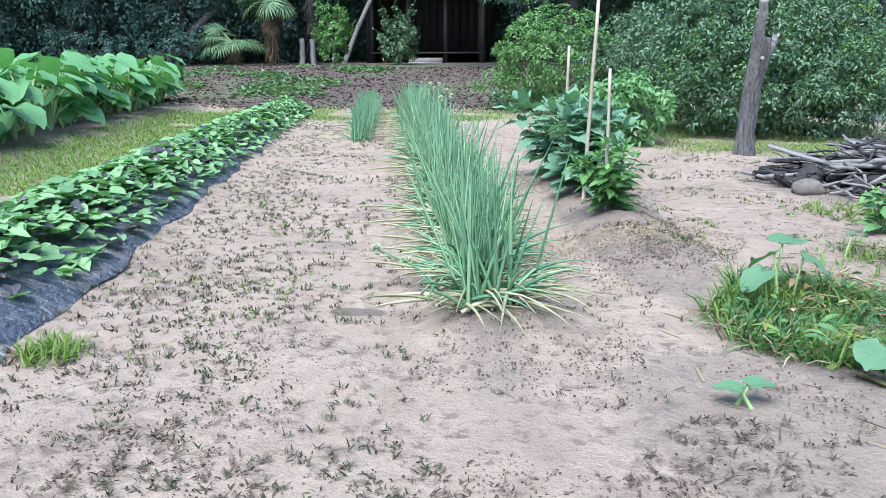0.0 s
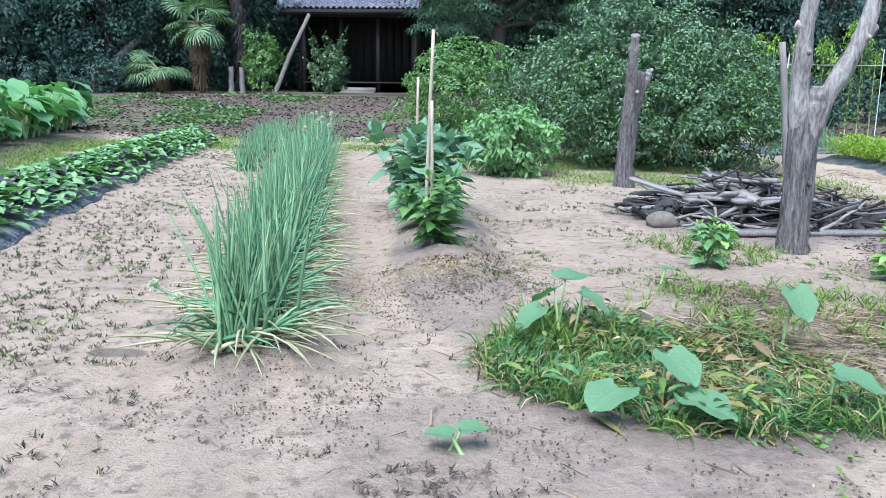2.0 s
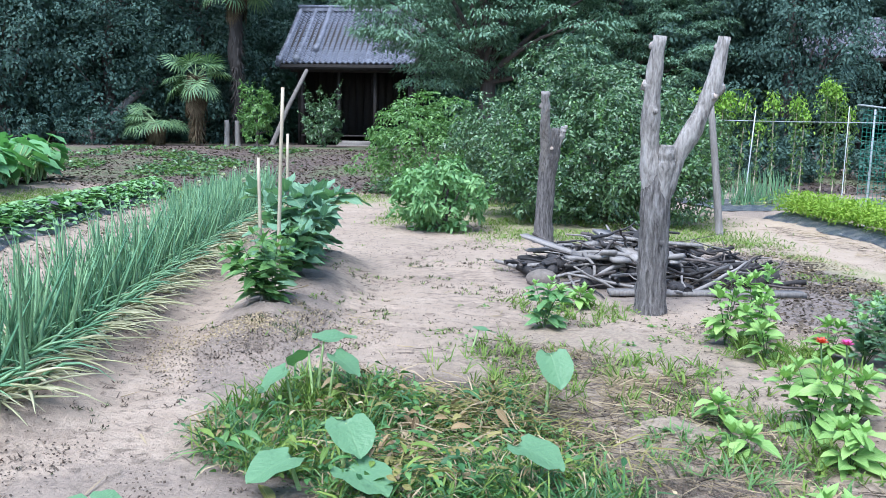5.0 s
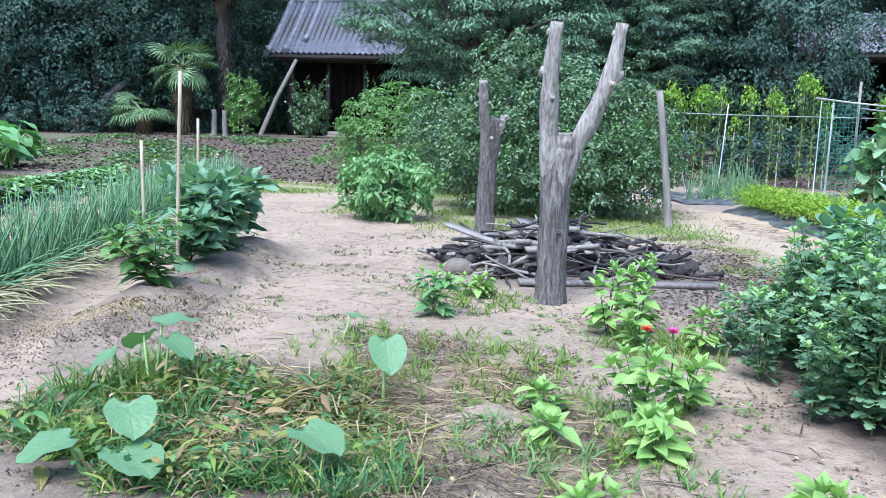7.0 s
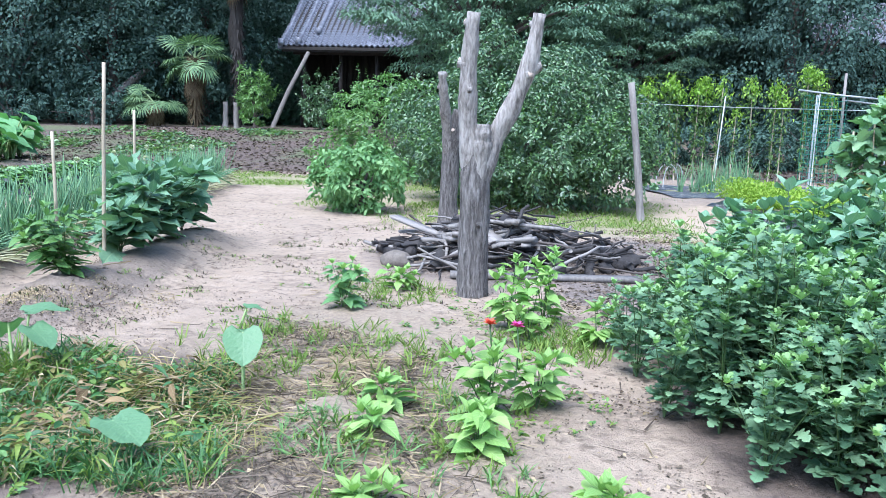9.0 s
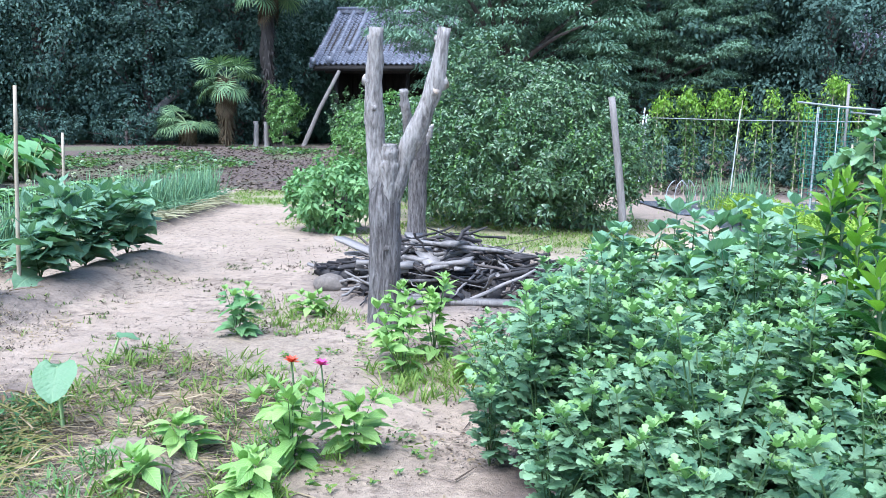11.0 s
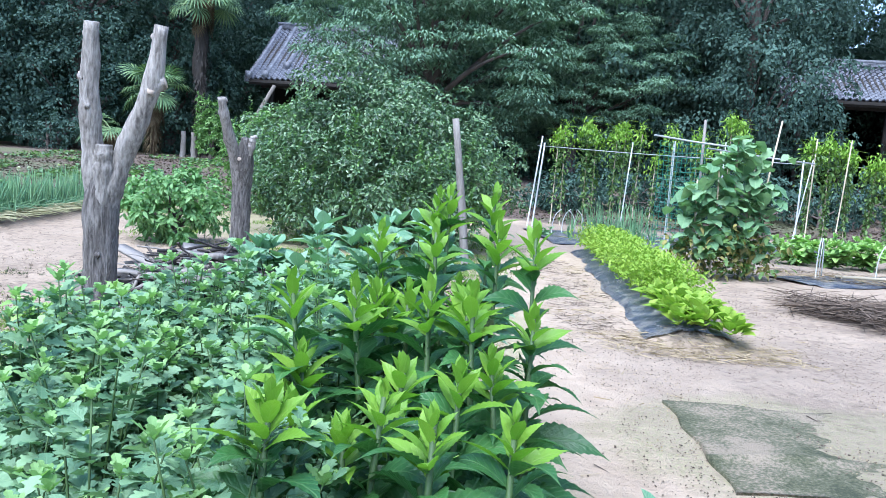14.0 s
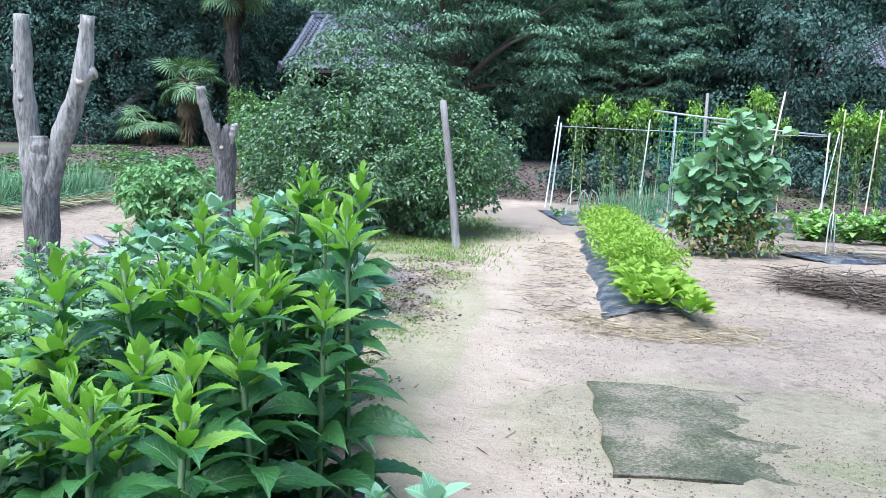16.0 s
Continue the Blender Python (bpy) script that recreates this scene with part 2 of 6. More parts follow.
def ground_mat():
    m, nt, bs = nodes_of("sandy_garden_soil")
    pos = coords(nt)
    sep = nt.nodes.new("ShaderNodeSeparateXYZ")
    nt.links.new(pos, sep.inputs[0])
    wob = noise_node(nt, 1.6, 5.0, 0.6, pos)
    big = noise_node(nt, 0.55, 4.0, 0.55, pos)
    mid = noise_node(nt, 3.2, 7.0, 0.62, pos)
    grit = noise_node(nt, 34.0, 6.0, 0.7, pos)
    speck = noise_node(nt, 95.0, 3.0, 0.7, pos)
    lump = noise_node(nt, 11.0, 8.0, 0.68, pos)

    def zone(cx, cy, rx, ry, lean=0.0, wobble=0.9, soft=2.5):
        """1 inside a ragged ellipse, 0 outside; lean shears it along y."""
        x = maths(nt, "SUBTRACT", maths(nt, "SUBTRACT", sep.outputs[0], cx), maths(nt, "MULTIPLY", maths(nt, "SUBTRACT", sep.outputs[1], cy), lean))
        y = maths(nt, "SUBTRACT", sep.outputs[1], cy)
        d = maths(nt, "ADD", maths(nt, "POWER", maths(nt, "ABSOLUTE", maths(nt, "DIVIDE", x, rx)), 2.0), maths(nt, "POWER", maths(nt, "ABSOLUTE", maths(nt, "DIVIDE", y, ry)), 2.0))
        d = maths(nt, "ADD", d, maths(nt, "MULTIPLY", maths(nt, "SUBTRACT", wob.outputs[0], 0.5), wobble * 2.0))
        return maths(nt, "MULTIPLY", maths(nt, "SUBTRACT", 1.15, d), soft, True)

    sand = ramp(nt, mid.outputs[0], [(0.30, (0.285, 0.218, 0.156)), (0.5, (0.345, 0.268, 0.195)), (0.72, (0.405, 0.32, 0.236))])
    damp = ramp(nt, big.outputs[0], [(0.42, (0, 0, 0)), (0.62, (1, 1, 1))])
    col = mix(nt, maths(nt, "MULTIPLY", damp, 0.25), sand, (0.20, 0.15, 0.108))
    litter = ramp(nt, mix(nt, 0.45, wob.outputs[0], lump.outputs[0]), [(0.51, (0, 0, 0)), (0.56, (1, 1, 1))])
    col = mix(nt, maths(nt, "MULTIPLY", litter, 0.5), col, (0.165, 0.122, 0.088))
    dark = ramp(nt, grit.outputs[0], [(0.57, (0, 0, 0)), (0.63, (1, 1, 1))])
    patch = ramp(nt, mid.outputs[0], [(0.44, (0, 0, 0)), (0.60, (1, 1, 1))])
    col = mix(nt, maths(nt, "MULTIPLY", maths(nt, "MULTIPLY", dark, patch), 0.75), col, (0.136, 0.098, 0.068))
    clod = ramp(nt, lump.outputs[0], [(0.56, (0, 0, 0)), (0.62, (1, 1, 1))])
    col = mix(nt, maths(nt, "MULTIPLY", clod, 0.6), col, (0.125, 0.09, 0.062))
    pale = ramp(nt, lump.outputs[0], [(0.30, (1, 1, 1)), (0.42, (0, 0, 0))])
    col = mix(nt, maths(nt, "MULTIPLY", pale, 0.35), col, (0.475, 0.381, 0.279))
    soilcol = ramp(nt, grit.outputs[0], [(0.30, (0.10, 0.078, 0.06)), (0.7, (0.27, 0.215, 0.17))])
    mosscol = ramp(nt, grit.outputs[0], [(0.32, (0.10, 0.13, 0.04)), (0.68, (0.24, 0.28, 0.09))])
    strawcol = ramp(nt, grit.outputs[0], [(0.32, (0.14, 0.10, 0.07)), (0.68, (0.38, 0.31, 0.22))])
    litter_shade_col = ramp(nt, grit.outputs[0], [(0.30, (0.040, 0.027, 0.022)), (0.7, (0.145, 0.105, 0.085))])
    barkcol = ramp(nt, grit.outputs[0], [(0.30, (0.085, 0.066, 0.055)), (0.7, (0.24, 0.20, 0.175))])
    pathcol = ramp(nt, mid.outputs[0], [(0.3, (0.33, 0.252, 0.18)), (0.7, (0.425, 0.337, 0.247))])
    bed_x = -0.2
    layers = [
        (zone(7.0, 9.0, 0.85, 16.0, -0.11, 0.25, 3.0), pathcol, 0.85),
        (zone(-5.2, 11.0, 0.95, 9.5, bed_x, 0.5), mosscol, 0.9),
        (zone(-3.0, 17.2, 3.4, 1.7, 0.0, 0.8), mosscol, 0.7),
        (zone(4.2, 14.5, 2.0, 4.2, 0.0, 0.8), mosscol, 0.8),
        (zone(1.8, 16.2, 1.6, 3.0, 0.0, 0.8), mosscol, 0.6),
        (zone(6.3, 7.4, 0.42, 3.4, -0.08, 0.8), mosscol, 0.55),
        (zone(6.6, 4.0, 0.45, 1.7, 0.0, 0.8), mosscol, 0.45),
        (zone(5.2, 8.0, 0.95, 2.1, 0.0, 0.7), barkcol, 0.85),
        (zone(3.9, 8.5, 1.4, 1.5, 0.0, 0.5), soilcol, 0.9),
        (zone(3.1, 4.6, 1.0, 1.6, 0.0, 1.2), strawcol, 0.7),
        (zone(2.2, 3.72, 0.85, 1.0, 0.0, 0.7), litter_shade_col, 0.9),
        (zone(3.6, 3.0, 0.9, 1.1, 0.0, 1.0), strawcol, 0.45),
        (zone(1.6, 2.7, 0.9, 0.8, 0.0, 1.3), soilcol, 0.5),
        (zone(1.02, 5.9, 0.42, 1.9, -0.12, 0.6), soilcol, 0.75),
        (zone(-0.85, 9.4, 0.36, 6.6, -0.18, 0.4), soilcol, 0.75),
        (zone(-0.46, 3.72, 0.15, 0.07, 0.0, 0.3), (0.10, 0.078, 0.058), 0.75),
        (zone(8.4, 5.75, 1.3, 1.0, 0.0, 0.9), mosscol, 0.55),
        (zone(9.0, 5.35, 0.55, 0.16, 0.0, 0.5), mosscol, 0.9),
        # Ground colour darkened under the flower clump to stand for shade between the stems.
        (zone(5.9, 4.1, 1.05, 1.35, 0.0, 0.4), litter_shade_col, 0.85),
        (zone(9.0, 6.6, 1.9, 2.3, 0.0, 0.9), soilcol, 0.32),
        (zone(9.0, 18.5, 4.5, 4.0, 0.0, 0.6), soilcol, 0.6),
        (zone(10.0, 25.0, 7.0, 3.0, 0.0, 0.6), litter_shade_col, 0.8),
        (zone(-7.3, 13.0, 1.2, 9.0, -0.21, 0.4), soilcol, 0.8),
    ]
    tufts = ramp(nt, mix(nt, 0.5, grit.outputs[0], speck.outputs[0]), [(0.44, (0.15, 0.15, 0.15)), (0.56, (1, 1, 1))])
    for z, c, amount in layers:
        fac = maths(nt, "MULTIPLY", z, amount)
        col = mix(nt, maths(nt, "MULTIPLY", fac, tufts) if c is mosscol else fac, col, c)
    foot = maths(nt, "ADD", sep.outputs[1], maths(nt, "MULTIPLY", maths(nt, "SUBTRACT", wob.outputs[0], 0.5), 2.2))
    side = maths(nt, "MULTIPLY", maths(nt, "SUBTRACT", sep.outputs[0], 2.5), 1.0, True)
    foot = maths(nt, "SUBTRACT", foot, maths(nt, "MULTIPLY", side, 3.5))
    bank = maths(nt, "MULTIPLY", maths(nt, "SUBTRACT", foot, 19.6), 1.6, True)
    green = ramp(nt, noise_node(nt, 0.28, 3.0, 0.5, pos).outputs[0], [(0.5, (0, 0, 0)), (0.6, (1, 1, 1))])
    bankcol = mix(nt, maths(nt, "MULTIPLY", green, 0.6), litter_shade_col, (0.10, 0.13, 0.05))
    col = mix(nt, bank, col, bankcol)
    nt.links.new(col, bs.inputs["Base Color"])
    bs.inputs["Roughness"].default_value = 0.85
    h = maths(nt, "ADD", maths(nt, "MULTIPLY", grit.outputs[0], 0.45), maths(nt, "MULTIPLY", speck.outputs[0], 0.2))
    h = maths(nt, "ADD", h, maths(nt, "MULTIPLY", lump.outputs[0], 1.15))
    bump(nt, bs, h, 0.85, 0.036)
    return m


M_GROUND = ground_mat()

# ---- mesh tools ----
rng = np.random.default_rng(7)


class Build:
    """Gathers vertices and faces, with a material slot for each face."""

    def __init__(self):
        self.v, self.f, self.n, self.uv = [], {3: [], 4: []}, 0, {}

    def add(self, verts, faces, slot=0):
        verts = np.asarray(verts, float).reshape(-1, 3)
        faces = np.asarray(faces, int)
        self.f[faces.shape[1]].append((faces + self.n, slot))
        self.v.append(verts)
        self.n += len(verts)
        return self

    def tube(self, pts, radii, sides=8, slot=0, cap=True, wob=0.0):
        pts = np.asarray(pts, float)
        radii = np.broadcast_to(np.asarray(radii, float), (len(pts),))
        tang = np.gradient(pts, axis=0)
        tang /= np.linalg.norm(tang, axis=1)[:, None] + 1e-9
        ref = np.array((1.0, 0, 0)) if abs(tang[0][0]) < 0.8 else np.array((0, 1.0, 0))
        u = np.cross(tang, ref)
        u /= np.linalg.norm(u, axis=1)[:, None]
        w = np.cross(tang, u)
        a = np.arange(sides) * 2 * math.pi / sides
        r = radii[:, None] * (1 + wob * rng.normal(size=(len(pts), sides)))
        ring = pts[:, None] + r[..., None] * (np.cos(a)[None, :, None] * u[:, None] + np.sin(a)[None, :, None] * w[:, None])
        k = len(pts)
        i, j = np.meshgrid(np.arange(k - 1), np.arange(sides), indexing="ij")
        jn = (j + 1) % sides
        quads = np.stack([i * sides + j, i * sides + jn, (i + 1) * sides + jn, (i + 1) * sides + j], -1).reshape(-1, 4)
        start = self.n
        self.add(ring.reshape(-1, 3), quads, slot)
        if cap:
            for end, row in ((0, 0), (1, k - 1)):
                c = self.n
                self.v.append(pts[row][None])
                self.n += 1
                jj = np.arange(sides)
                self.f[3].append((np.stack([start + row * sides + jj, start + row * sides + (jj + 1) % sides, np.full(sides, c)], -1), slot))
        return self

    def box(self, lo, hi, turn=None, slot=0):
        lo, hi = np.array(lo, float), np.array(hi, float)
        c = np.array([(x, y, z) for x in (0, 1) for y in (0, 1) for z in (0, 1)], float)
        v = lo + c * (hi - lo)
        if turn is not None:
            v = np.array([turn @ Vector(p) for p in v])
        return self.add(v, [(0, 1, 3, 2), (4, 6, 7, 5), (0, 4, 5, 1), (2, 3, 7, 6), (0, 2, 6, 4), (1, 5, 7, 3)], slot)

    def leaves(self, kind, at, way, length, width, bend=0.0, roll=None, slot=0, up=None):
        """Many leaves of one outline: along way from at, drooping by bend."""
        tv, faces = LEAF[kind]
        at, way = np.atleast_2d(at).astype(float), np.atleast_2d(way).astype(float)
        n = len(at)
        way = way / (np.linalg.norm(way, axis=1)[:, None] + 1e-9)
        ref = np.tile((0, 0, 1.0), (n, 1)) if up is None else np.broadcast_to(up, (n, 3))
        side = np.cross(way, ref)
        bad = np.linalg.norm(side, axis=1) < 0.05
        side[bad] = (1, 0, 0)
        side /= np.linalg.norm(side, axis=1)[:, None]
        nor = np.cross(side, way)
        if roll is not None:
            r = np.broadcast_to(roll, (n,))[:, None]
            side, nor = side * np.cos(r) + nor * np.sin(r), nor * np.cos(r) - side * np.sin(r)
        length, width, bend = (np.broadcast_to(q, (n,)).astype(float) for q in (length, width, bend))
        v = (at[:, None] + way[:, None] * (length[:, None] * tv[None, :, 0])[..., None]
             + side[:, None] * (width[:, None] * tv[None, :, 1])[..., None] + nor[:, None] * (width[:, None] * tv[None, :, 2])[..., None])
        v[..., 2] -= (bend * length)[:, None] * tv[None, :, 0] ** 2
        off = (np.arange(n) * len(tv))[:, None, None]
        for fc in faces:
            self.f[fc.shape[1]].append(((fc[None] + off + self.n).reshape(-1, fc.shape[1]), slot))
        self.uv[len(self.v)] = np.tile(tv[:, :2], (n, 1))
        self.v.append(v.reshape(-1, 3))
        self.n += n * len(tv)
        return self

    def mesh(self, name, mats, smooth=True):
        me = bpy.data.meshes.new(name)
        v = np.concatenate(self.v)
        loops, starts, slots, at = [], [], [], 0
        for k in (3, 4):
            for fc, slot in self.f[k]:
                loops.append(fc.ravel())
                starts.append(at + np.arange(len(fc)) * k)
                slots.append(np.full(len(fc), slot))
                at += fc.size
        loops, starts, slots = np.concatenate(loops), np.concatenate(starts), np.concatenate(slots)
        me.vertices.add(len(v))
        me.vertices.foreach_set("co", v.astype(np.float32).ravel())
        me.loops.add(len(loops))
        me.loops.foreach_set("vertex_index", loops.astype(np.int32))
        me.polygons.add(len(starts))
        me.polygons.foreach_set("loop_start", starts.astype(np.int32))
        me.polygons.foreach_set("material_index", slots.astype(np.int32))
        me.polygons.foreach_set("use_smooth", np.full(len(starts), smooth))
        if self.uv:
            uv = np.concatenate([self.uv.get(i, np.tile((0.5, 0.22), (len(q), 1))) for i, q in enumerate(self.v)])
            me.uv_layers.new(name="leaf").data.foreach_set("uv", uv[loops].astype(np.float32).ravel())
        for mt in (mats if isinstance(mats, (list, tuple)) else [mats]):
            me.materials.append(mt)
        me.update(calc_edges=True)
        me.validate()
        return me


def strip(profile, fold=0.25, lift=None, wavy=0.0):
    """Leaf outline as two rows of quads either side of the midrib: profile is (along, half width)."""
    v = []
    for i, (a, w) in enumerate(profile):
        zz = wavy * (1 if i % 2 else -1)
        v += [(a, -w, fold * w + zz), (a, 0, 0), (a, w, fold * w - zz)]
    f = []
    for i in range(len(profile) - 1):
        b = 3 * i
        f += [(b, b + 1, b + 4, b + 3), (b + 1, b + 2, b + 5, b + 4)]
    return np.array(v, float), [np.array(f)]


def hollow(rings=6, sides=4):
    v, f = [], []
    for i in range(rings):
        a = i / (rings - 1)
        r = 0.5 * (1 - 0.85 * a ** 2.2)
        for s in range(sides):
            v.append((a, r * math.cos(s * 2 * math.pi / sides), r * math.sin(s * 2 * math.pi / sides)))
    for i in range(rings - 1):
        for s in range(sides):
            f.append((i * sides + s, i * sides + (s + 1) % sides, (i + 1) * sides + (s + 1) % sides, (i + 1) * sides + s))
    return np.array(v, float), [np.array(f)]


def broad(profile, cup, sinus, wave):
    """Broad leaf blade, four quads across, cupped and wavy, notched at the stalk."""
    v, f, m = [], [], 5
    for i, (al, w) in enumerate(profile):
        for c in (-1.0, -0.5, 0.0, 0.5, 1.0):
            back = sinus * (1 - abs(c)) ** 0.8 if i == 0 else 0.0
            edge = wave * math.sin(i * 2.1 + (1.3 if c > 0 else 0.0)) * abs(c) ** 2
            v.append((al + back, c * w, cup * abs(c) ** 1.3 * w - 0.28 * cup * w * (abs(c) == 1.0) + edge))
    for i in range(len(profile) - 1):
        for k in range(m - 1):
            q = i * m + k
            f.append((q, q + 1, q + 1 + m, q + m))
    return np.array(v, float), [np.array(f)]


def fan(n=22):
    """Palm fan: narrow split fingers round a hub."""
    v, f = [], []
    for i in range(n):
        a = radians(-125 + 250 * i / (n - 1))
        d, s = np.array((math.cos(a), math.sin(a), 0)), np.array((-math.sin(a), math.cos(a), 0))
        b = len(v)
        dz = 0.05 * (i % 2)
        v += [tuple(d * 0.05), tuple(d * 0.55 - s * 0.045 + (0, 0, dz)), tuple(d * 0.55 + s * 0.045 + (0, 0, dz)), tuple(d + (0, 0, -0.22))]
        f += [(b, b + 1, b + 2), (b + 1, b + 3, b + 2)]
    return np.array(v, float), [np.array(f)]


LEAF = {
    "rhomb": (np.array([(0, 0, 0), (0.45, -0.5, 0.12), (1, 0, 0), (0.45, 0.5, 0.12)], float), [np.array([(0, 1, 2), (0, 2, 3)])]),
    "ovate": strip([(0, 0.02), (0.2, 0.34), (0.45, 0.5), (0.75, 0.3), (1.0, 0.01)], 0.3),
    "lance": strip([(0, 0.10), (0.2, 0.36), (0.42, 0.5), (0.68, 0.36), (0.88, 0.14), (1.0, 0.01)], 0.35, None, 0.03),
    "toothed": strip([(0, 0.07), (0.07, 0.13)] + [(0.1 + 0.8 * k / 17, (0.5 * math.sin(math.pi * (0.12 + 0.84 * k / 17) ** 0.9)) * (1.0 if k % 2 else 0.86)) for k in range(18)] + [(1.0, 0.01)], 0.3, None, 0.012),
    "lobed": strip([(0, 0.05), (0.1, 0.12), (0.2, 0.44), (0.3, 0.46), (0.34, 0.22), (0.46, 0.3), (0.55, 0.56), (0.64, 0.5), (0.68, 0.26), (0.8, 0.36), (0.9, 0.3), (1.0, 0.04)], 0.2),
    "blade": strip([(0, 0.5), (0.35, 0.5), (0.7, 0.35), (1.0, 0.03)], 0.3),
    "thin": (np.array([(0, -0.5, 0), (0, 0.5, 0), (0.55, 0.4, 0), (0.55, -0.4, 0), (1, 0, 0)], float), [np.array([(0, 1, 2, 3)]), np.array([(3, 2, 4)])]),
    "hollow": hollow(),
    "heart": broad([(-0.16, 0.22), (-0.06, 0.42), (0.12, 0.50), (0.38, 0.44), (0.68, 0.26), (0.90, 0.09), (1.0, 0.01)], 0.35, 0.16, 0.03),
    "egg": broad([(0.0, 0.10), (0.14, 0.36), (0.30, 0.46), (0.45, 0.42), (0.58, 0.44), (0.78, 0.26), (0.93, 0.09), (1.0, 0.01)], 0.28, 0.0, 0.06),
    "rounded": broad([(-0.2, 0.30), (-0.1, 0.46), (0.1, 0.56), (0.35, 0.57), (0.6, 0.49), (0.8, 0.34), (0.94, 0.16), (1.0, 0.04)], 0.26, 0.2, 0.05),
    "taro": broad([(-0.24, 0.24), (-0.14, 0.40), (0.06, 0.50), (0.30, 0.52), (0.55, 0.45), (0.78, 0.29), (0.93, 0.12), (1.0, 0.02)], 0.30, 0.24, 0.05),
    "fan": fan(),
    "lump": (np.array([(0, 0, 0), (0.5, -0.55, 0), (1, 0.05, 0), (0.45, 0.5, 0), (0.4, 0.0, 0.5), (0.65, 0.05, 0.42)], float), [np.array([(0, 1, 4), (1, 5, 4), (1, 2, 5), (2, 3, 5), (3, 4, 5), (3, 0, 4)])]),
}


def empty(name, x, y, z, label, category, group="", kind="", rz=0.0):
    ob = new(name)
    ob.matrix_world = pose(x, y, z, 0, 0, rz)
    ob.empty_display_size = 0.1
    return tagged(ob, label, category, group, kind)


def part(name, b, mats, parent=None, label="", smooth=True):
    ob = new(name, b.mesh(name, mats, smooth) if isinstance(b, Build) else b)
    if parent is not None:
        ob.parent = parent
    return tagged(ob, label)


def spread(n, up_lo=-0.3, up_hi=1.0):
    """Random directions with a chosen rise."""
    a = rng.uniform(0, 2 * math.pi, n)
    z = rng.uniform(up_lo, up_hi, n)
    c = np.sqrt(np.maximum(0, 1 - np.clip(z, -1, 1) ** 2))
    return np.stack([np.cos(a) * c, np.sin(a) * c, z], -1)


def smooth01(t):
    t = np.clip(t, 0, 1)
    return t * t * (3 - 2 * t)


def hump(x, y, x0, y0, x1, y1, half, height):
    """Ridge along a line, with rounded flanks and ends."""
    dx, dy = x1 - x0, y1 - y0
    l2 = dx * dx + dy * dy
    t = np.clip(((x - x0) * dx + (y - y0) * dy) / l2, 0, 1)
    d = np.hypot(x - x0 - t * dx, y - y0 - t * dy)
    return height * smooth01(1 - d / half)


def ground_z(x, y):
    x, y = np.asarray(x, float), np.asarray(y, float)
    foot = 19.5 + 3.5 * smooth01((x - 2.0) / 3.0)
    z = 0.78 * smooth01((y - foot) / 13.0) ** 0.8 + 0.12 * smooth01((y - 30) / 12)
    z = z + hump(x, y, 0.25, 3.6, -2.05, 15.6, 0.55, 0.10) + hump(x, y, -2.1, 11.2, -3.35, 18.0, 0.4, 0.07)
    z = z + hump(x, y, 1.12, 5.0, 0.75, 8.4, 0.62, 0.17)
    z = z + hump(x, y, -2.0, 1.0, -5.15, 17.6, 0.75, 0.16)
    z = z + hump(x, y, -5.6, 5.0, -9.1, 20.5, 1.6, 0.12)
    z = z + hump(x, y, 8.0, 8.4, 7.5, 14.8, 0.55, 0.13)
    z = z - hump(x, y, 2.0, 3.7, 2.8, 3.7, 0.8, 0.11)
    z = z + hump(x, y, 3.35, 3.9, 3.5, 3.0, 0.5, 0.07)
    return z


def rise(x, y, seed=0):
    return float(ground_z(x, y))

# ---- ground ----


def make_ground():
    xs = np.unique(np.concatenate([np.linspace(-400, -40, 10), np.linspace(-40, -9, 40), np.linspace(-9, 13, 400), np.linspace(13, 40, 40), np.linspace(40, 400, 10)]))
    ys = np.unique(np.concatenate([np.linspace(-300, -10, 8), np.linspace(-10, 0.5, 20), np.linspace(0.5, 14, 300), np.linspace(14, 24, 130), np.linspace(24, 50, 60), np.linspace(50, 600, 12)]))
    x, y = np.meshgrid(xs, ys, indexing="ij")
    z = ground_z(x, y)
    near = np.clip((26 - y) / 6, 0, 1) * ((x > -9.5) & (x < 13.5) & (y > -1))
    rel = np.zeros_like(z)
    idx = np.argwhere(near > 0)
    for i, j in idx:
        p = Vector((x[i, j], y[i, j], 0))
        rel[i, j] = 0.020 * noise.noise(p * 1.3) + 0.012 * noise.noise(p * 4.1) + 0.008 * noise.noise(p * 11.0)
    lumpy = 1 + 2.5 * smooth01(1 - np.hypot((x - 1.0) / 0.7, (y - 5.6) / 1.8)) + 1.0 * smooth01(1 - np.hypot((x - 3.3) / 1.2, (y - 3.6) / 1.6))
    flat = 1 - 0.75 * smooth01(1.3 - np.abs(x - 7.0 + 0.11 * (y - 9)) / 0.6)
    z = z + rel * near * lumpy * flat
    ny = len(ys)
    i, j = np.meshgrid(np.arange(len(xs) - 1), np.arange(ny - 1), indexing="ij")
    a = (i * ny + j).ravel()
    b = Build().add(np.stack([x, y, z], -1).reshape(-1, 3), np.stack([a, a + ny, a + ny + 1, a + 1], -1))
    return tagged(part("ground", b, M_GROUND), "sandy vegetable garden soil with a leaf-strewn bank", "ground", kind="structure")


make_ground()

# ---- trees ----


